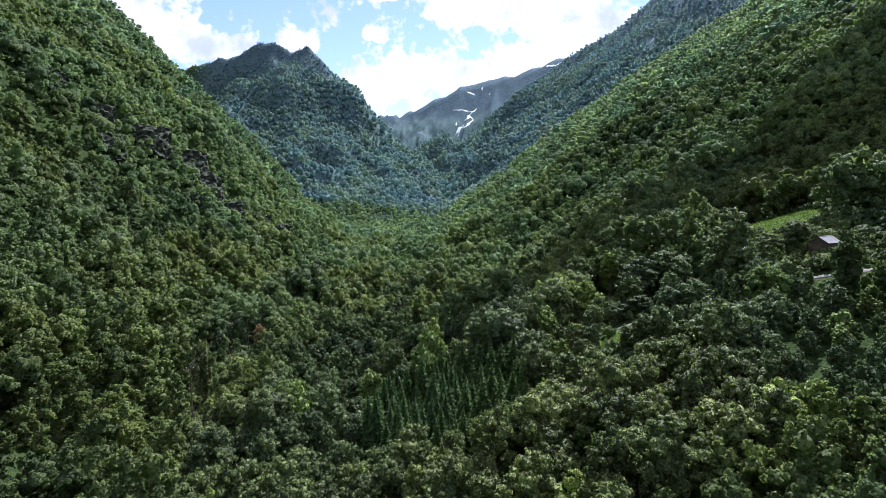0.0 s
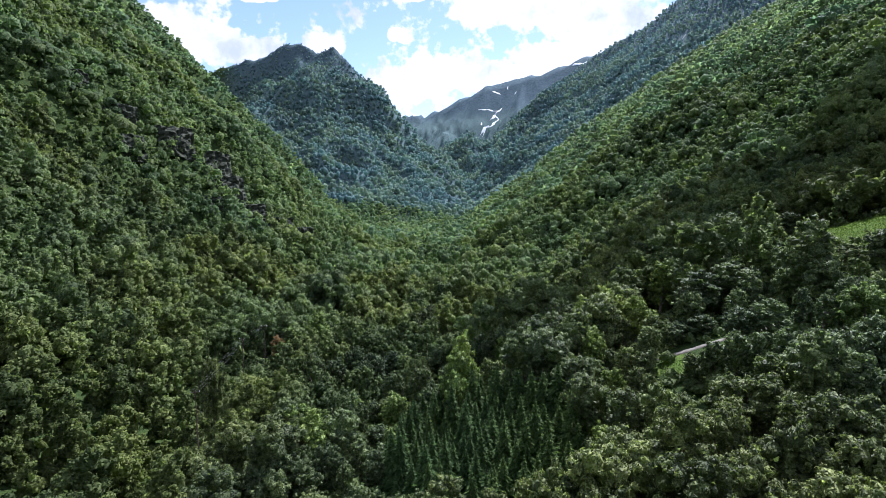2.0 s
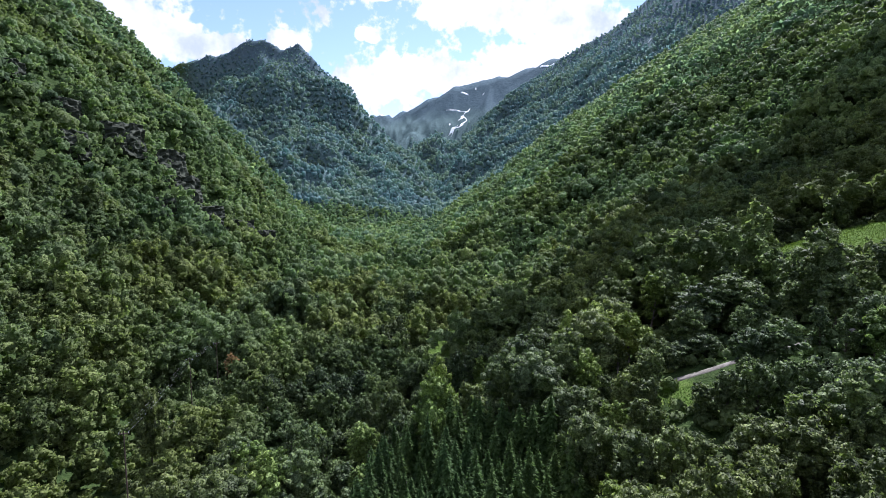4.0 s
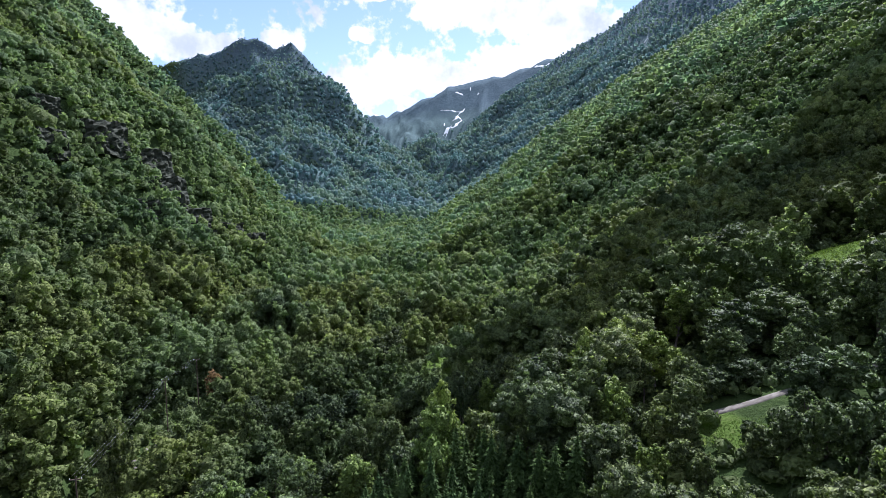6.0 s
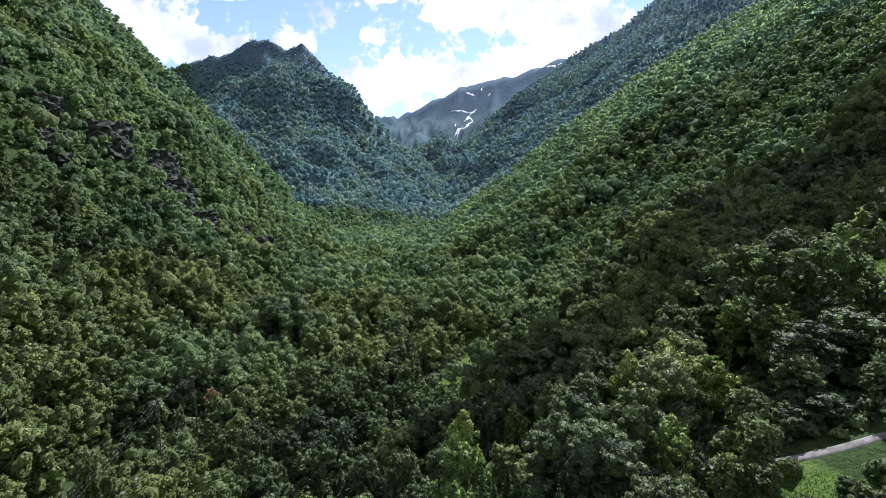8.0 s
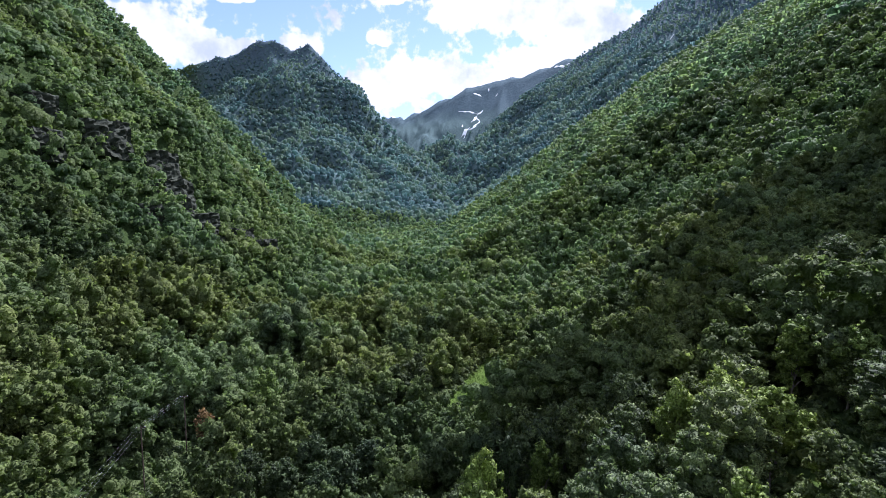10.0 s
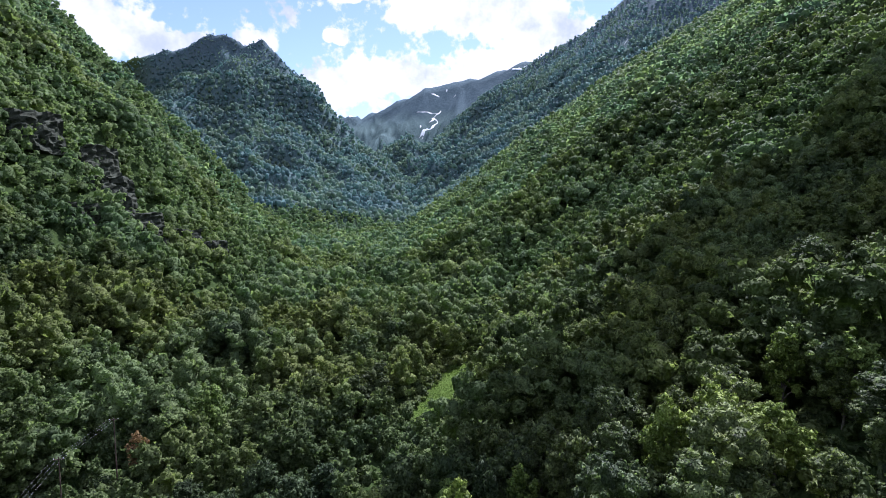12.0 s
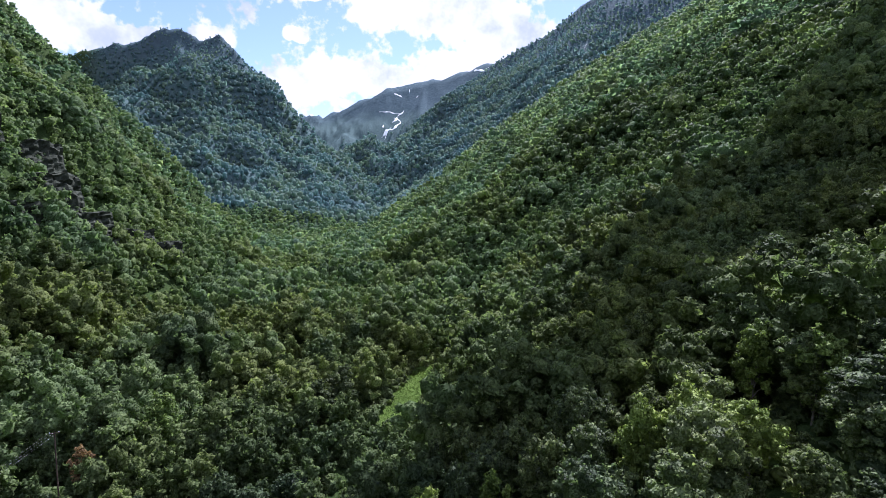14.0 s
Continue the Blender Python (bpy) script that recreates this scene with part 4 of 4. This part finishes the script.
def snow_patch(line, width):
    """Old snow lying in a gully: a thick sheet with a ragged edge that follows the ground."""
    pts, d = along(line, 6.0)
    side = np.stack([d[:, 1], -d[:, 0]], 1)
    t = np.linspace(0, 1, len(pts))
    pts = pts + side * (width * 2.2 * fbm(pts[:, 0] * 1.0, pts[:, 1], 40, 3, 19))[:, None]
    half = 0.46 * width * (0.25 + np.sin(np.pi * np.clip(t * 0.96 + 0.02, 0, 1))) * np.clip(0.8 + 2.2 * fbm(pts[:, 0], pts[:, 1], 16, 3, 8), 0.12, 2)
    across = np.array([-1, -0.8, -0.3, 0.3, 0.8, 1])
    lift = np.array([-2.0, 1.2, 1.7, 1.7, 1.2, -2.0])
    px = pts[:, None, 0] + side[:, None, 0] * across * half[:, None]
    py = pts[:, None, 1] + side[:, None, 1] * across * half[:, None]
    v = np.stack([px, py, footing(px, py) + lift], -1)
    w = len(across)
    i = (np.arange(len(pts) - 1)[:, None] * w + np.arange(w - 1)).ravel()
    tris = np.concatenate([np.stack([i, i + w, i + 1 + w], 1), np.stack([i, i + 1 + w, i + 1], 1)])
    tagged(new("snow_patch", mesh_of("snow_patch", v.reshape(-1, 3), tris, SNOW, smooth_faces=True)),
           "white patch of old snow in a mountain gully", "snow", "snow patches of the far mountain")


for line, width in SNOW_LINES:
    snow_patch(line, width)


def crag(x, y, width, height, depth):
    """A cliff of broken rock standing out of the slope."""
    bm = bmesh.new()
    bmesh.ops.create_grid(bm, x_segments=16, y_segments=18, size=0.5)
    for p in bm.verts:
        a, h = p.co.x, p.co.y + 0.5
        out = depth * (1 - (2 * a) ** 2) * (1 - 0.55 * h)
        q = Vector((a * width, h * height, out))
        rough = noise.fractal(Vector((x + a * width, y + 3.1, h * height)) * 0.22, 0.8, 2.1, 5)
        step = noise.cell(Vector((a * width * 0.28 + x, h * height * 0.22, 1.7)))
        p.co = Vector((q.x, -(q.z + rough * 3.4 + step * 0.7), q.y))
    bmesh.ops.recalc_face_normals(bm, faces=bm.faces)
    ob = new("rock_face", from_bmesh("rock_face", bm, ROCK))
    ob.modifiers.new("thickness", "SOLIDIFY").thickness = 1.2
    ob.matrix_world = pose(x, y, float(footing(x, y)) - 4.5, -20, 0, 38)
    tagged(ob, "dark broken rock face among the trees of the slope", "cliff", "rock faces of the wooded slope")


for x, y, w, h, d in CRAGS:
    crag(x, y, w, h, d)


def stones(name, area, step, size, label, mat):
    a = np.array(area)
    x, y = scatter(rng, a[:, 0].min(), a[:, 0].max(), a[:, 1].min(), a[:, 1].max(), step)
    ok = inside(x, y, area)
    x, y = x[ok], y[ok]
    z = footing(x, y)
    vs, fs = [], []
    for i in range(len(x)):
        s = size * rng.uniform(0.4, 1.5)
        vs.append(ICO_V * rng.uniform(0.6, 1.2, (12, 1)) * s * rng.uniform(0.6, 1.2, 3) + (x[i], y[i], z[i] + 0.1 * s))
        fs.append(ICO_F + 12 * i)
    tagged(new(name, mesh_of(name, np.concatenate(vs), np.concatenate(fs), mat)), label, "stones", kind="stuff")


SCREE_STONE = plain_material("brown_scree", (0.10, 0.085, 0.07), (0.19, 0.16, 0.135), 2.0)
stones("scree", SCREE, 1.1, 0.75, "slide of brown-grey broken stones on the slope", SCREE_STONE)
stones("stream_bed", [(-60, 166), (-54, 178), (-50, 192), (-47, 191), (-50, 176), (-56, 163)], 1.0, 0.6, "pale boulders of a small stream bed", GRAVEL)


# ---------------------------------------------------------------- shed and power line
def box(bm, x0, x1, y0, y1, z0, z1):
    m = Matrix.Translation(((x0 + x1) / 2, (y0 + y1) / 2, (z0 + z1) / 2)) @ Matrix.Diagonal((x1 - x0, y1 - y0, z1 - z0, 1))
    return bmesh.ops.create_cube(bm, size=1.0, matrix=m)


def boxes(name, mat, parent, *sizes, label="", bevel=0.0):
    bm = bmesh.new()
    for s in sizes:
        box(bm, *s)
    if bevel:
        bmesh.ops.bevel(bm, geom=list(bm.edges), offset=bevel, segments=1, affect="EDGES")
    return part(name, from_bmesh(name, bm, mat), parent, label)


def build_shed(x, y, turn):
    shed = tagged(new("shed"), "small dark board shed with a grey metal pitched roof", "shed")
    L, W, H, R = 5.4, 4.2, 2.6, 1.3
    for s in (-1, 1):
        boxes("long_wall", WOOD, shed, (-L / 2, L / 2, s * W / 2 - 0.08, s * W / 2 + 0.08, -1.2, H))
        bm = bmesh.new()
        vs = [bm.verts.new((s * L / 2 + o, yy, zz)) for o in (-0.08, 0.08) for yy, zz in ((-W / 2 + 0.08, -1.2), (W / 2 - 0.08, -1.2), (W / 2 - 0.08, H), (0, H + R - 0.05), (-W / 2 + 0.08, H))]
        bm.faces.new(vs[:5]), bm.faces.new(vs[5:])
        for i in range(5):
            bm.faces.new((vs[i], vs[(i + 1) % 5], vs[5 + (i + 1) % 5], vs[5 + i]))
        bmesh.ops.recalc_face_normals(bm, faces=bm.faces)
        part("gable_wall", from_bmesh("gable_wall", bm, WOOD), shed)
        bm = bmesh.new()
        k = 22
        for i in range(k + 1):
            px = -L / 2 - 0.35 + (L + 0.7) * i / k
            zz = 0.03 * (i % 2)
            for yy, hh in ((0, H + R + 0.06), (s * (W / 2 + 0.4), H - 0.4 * R / (W / 2) + 0.06)):
                bm.verts.new((px, yy, hh + zz))
        bm.verts.ensure_lookup_table()
        for i in range(k):
            bm.faces.new((bm.verts[2 * i], bm.verts[2 * i + 1], bm.verts[2 * i + 3], bm.verts[2 * i + 2]))
        roof = part("roof_sheet", from_bmesh("roof_sheet", bm, SHEET), shed, "grey corrugated metal roof slope")
        roof.modifiers.new("thickness", "SOLIDIFY").thickness = 0.04
    boxes("ridge_cap", SHEET, shed, (-L / 2 - 0.36, L / 2 + 0.36, -0.14, 0.14, H + R + 0.05, H + R + 0.13), bevel=0.03)
    door = boxes("door", WOOD, shed, (-0.55, 0.55, -W / 2 - 0.14, -W / 2 - 0.085, 0.05, 2.0))
    boxes("door_batten", WOOD, door, (-0.5, 0.5, -W / 2 - 0.17, -W / 2 - 0.145, 0.4, 0.52))
    shed.matrix_world = pose(x, y, float(footing(x, y)) + 0.3, 0, 0, turn)


build_shed(110.8, 120.5, 20)


def power_pole(x, y, top):
    z = float(footing(x, y))
    pole = tagged(new("power_pole"), "weathered wooden power pole with a crossarm", "pole", "poles of the power line")
    part("post", mesh_of("post", *tube([(0, 0, -1), (0, 0, 4), (0, 0, top - z + 0.3)], (0.16, 0.14, 0.10), 8), WOOD), pole)
    boxes("crossarm", WOOD, pole, (-0.9, 0.9, -0.06, 0.06, top - z - 0.25, top - z - 0.12))
    for s in (-0.8, 0, 0.8):
        part("insulator", mesh_of("insulator", *tube([(s, 0, top - z - 0.12), (s, 0, top - z + 0.02), (s, 0, top - z + 0.12)], (0.05, 0.07, 0.03), 6), SNOW), pole, "pale insulator")
    pole.matrix_world = pose(x, y, z, 0, 0, math.degrees(math.atan2(-(WIRE_B[0] - WIRE_A[0]), WIRE_B[1] - WIRE_A[1])))


WIRE_A, WIRE_B = (-44, 130, 31.0), (-50.7, 187.7, 27.5)
WIRE_C = (-48.6, 207, 27.0)
power_pole(*WIRE_A), power_pole(*WIRE_B), power_pole(*WIRE_C)
for a, b, sag in ((WIRE_A, WIRE_B, 2.4), (WIRE_B, WIRE_C, 0.6)):
    for s in (-0.8, 0, 0.8):
        t = np.linspace(0, 1, 24)
        line = np.stack([a[0] + s + (b[0] - a[0]) * t, a[1] + (b[1] - a[1]) * t, a[2] + 0.12 + (b[2] - a[2]) * t - sag * t * (1 - t)], 1)
        tagged(new("power_wire", mesh_of("power_wire", *tube(line, [0.008] * 24, 5), WIRE)), "sagging bare power wire over the trees", "cable", "wires of the power line")


# ---------------------------------------------------------------- shrubs
def shrub_models():
    made = []
    for h, w, label, mat in ((2.4, 3.2, "rounded grey-green willow shrub", LEAF_NEAR), (1.6, 2.4, "low leafy green shrub", LEAF_BRIGHT), (3.2, 2.8, "upright bushy hazel shrub", LEAF_NEAR)):
        (v, f), cores, _ = crown(rng, h, w, 0.0, 5, 14, 8, 0.22)
        bush = tagged(new("shrub"), label, "shrub", "shrubs by the track and clearings")
        part("foliage", mesh_of("foliage", v, f, mat, inner=np.arange(len(f)) < cores), bush)
        part("stems", mesh_of("stems", *merge([tube([(0, 0, -0.3), (a, b, h * 0.5)], (0.06, 0.02), 4) for a, b in ((0.4, 0.2), (-0.3, 0.4), (0.1, -0.5))]), BARK), bush)
        made.append(bush)
    return made


bushes = shrub_models()
spots = []
pts, d = along(ROAD, 2.6)
for i, (px, py) in enumerate(pts):
    for s in (-1, 1):
        o = s * rng.uniform(2.4, 4.2)
        spots.append((px + d[i, 1] * o, py - d[i, 0] * o, 0.45 if s > 0 else 0.9))
for px, py in along(WIRES, 2.5)[0]:
    spots.append((px + rng.normal(0, 1.0), py + rng.normal(0, 1.0), 1.2))
for area in CLEARINGS + [STRIP, MEADOW]:
    for (x0, y0), (x1, y1) in zip(area, area[1:] + area[:1]):
        for t in np.arange(0, 1, 2.8 / max(3, math.hypot(x1 - x0, y1 - y0))):
            spots.append((x0 + (x1 - x0) * t + rng.normal(0, 0.6), y0 + (y1 - y0) * t + rng.normal(0, 0.6), 0.8))
for i, (px, py, s) in enumerate(spots):
    s *= rng.uniform(0.6, 1.2)
    if 47 < px < 67 and 110 < py < 124 or s < 0.4 or inside(np.array(px), np.array(py), LOW_MEADOW):
        continue
    stand(bushes[i % 3], used, pose(px, py, float(footing(px, py)) - 0.15, 0, 0, rng.uniform(0, 360)) @ Matrix.Diagonal((s, s, s, 1)))


# ---------------------------------------------------------------- unseen clouds that shade the right-hand slope and the terrace wood
def build_cloud(centre, size):
    bm = bmesh.new()
    bmesh.ops.create_icosphere(bm, subdivisions=5, radius=1.0)
    for p in bm.verts:
        q = p.co.copy()
        k = 1 + 0.42 * noise.fractal(q * 1.7 + Vector((3, 1, 7)), 0.9, 2.0, 5)
        p.co = Vector((q.x * size[0] * k, q.y * size[1] * k, (q.z if q.z > 0 else q.z * 0.35) * size[2] * k))
    m, n = material("cloud_white")
    n.add("ShaderNodeOutputMaterial", {"Surface": n.add("ShaderNodeMixShader", {
        0: 0.5, 1: n.add("ShaderNodeBsdfDiffuse", {"Color": (0.9, 0.9, 0.9, 1)}), 2: n.add("ShaderNodeBsdfTranslucent", {"Color": (0.9, 0.9, 0.9, 1)})})})
    ob = new("cloud", from_bmesh("cloud", bm, m))
    ob.location = centre
    tagged(ob, "unseen white cumulus cloud that casts shade into the valley", "cloud")


# out of view; its shadow falls on the right-hand slope
build_cloud((520, 647, 700), (130, 56, 36))
# small unseen cloud, added only to darken a band of the terrace wood
build_cloud((325, 579, 640), (38, 15, 10))
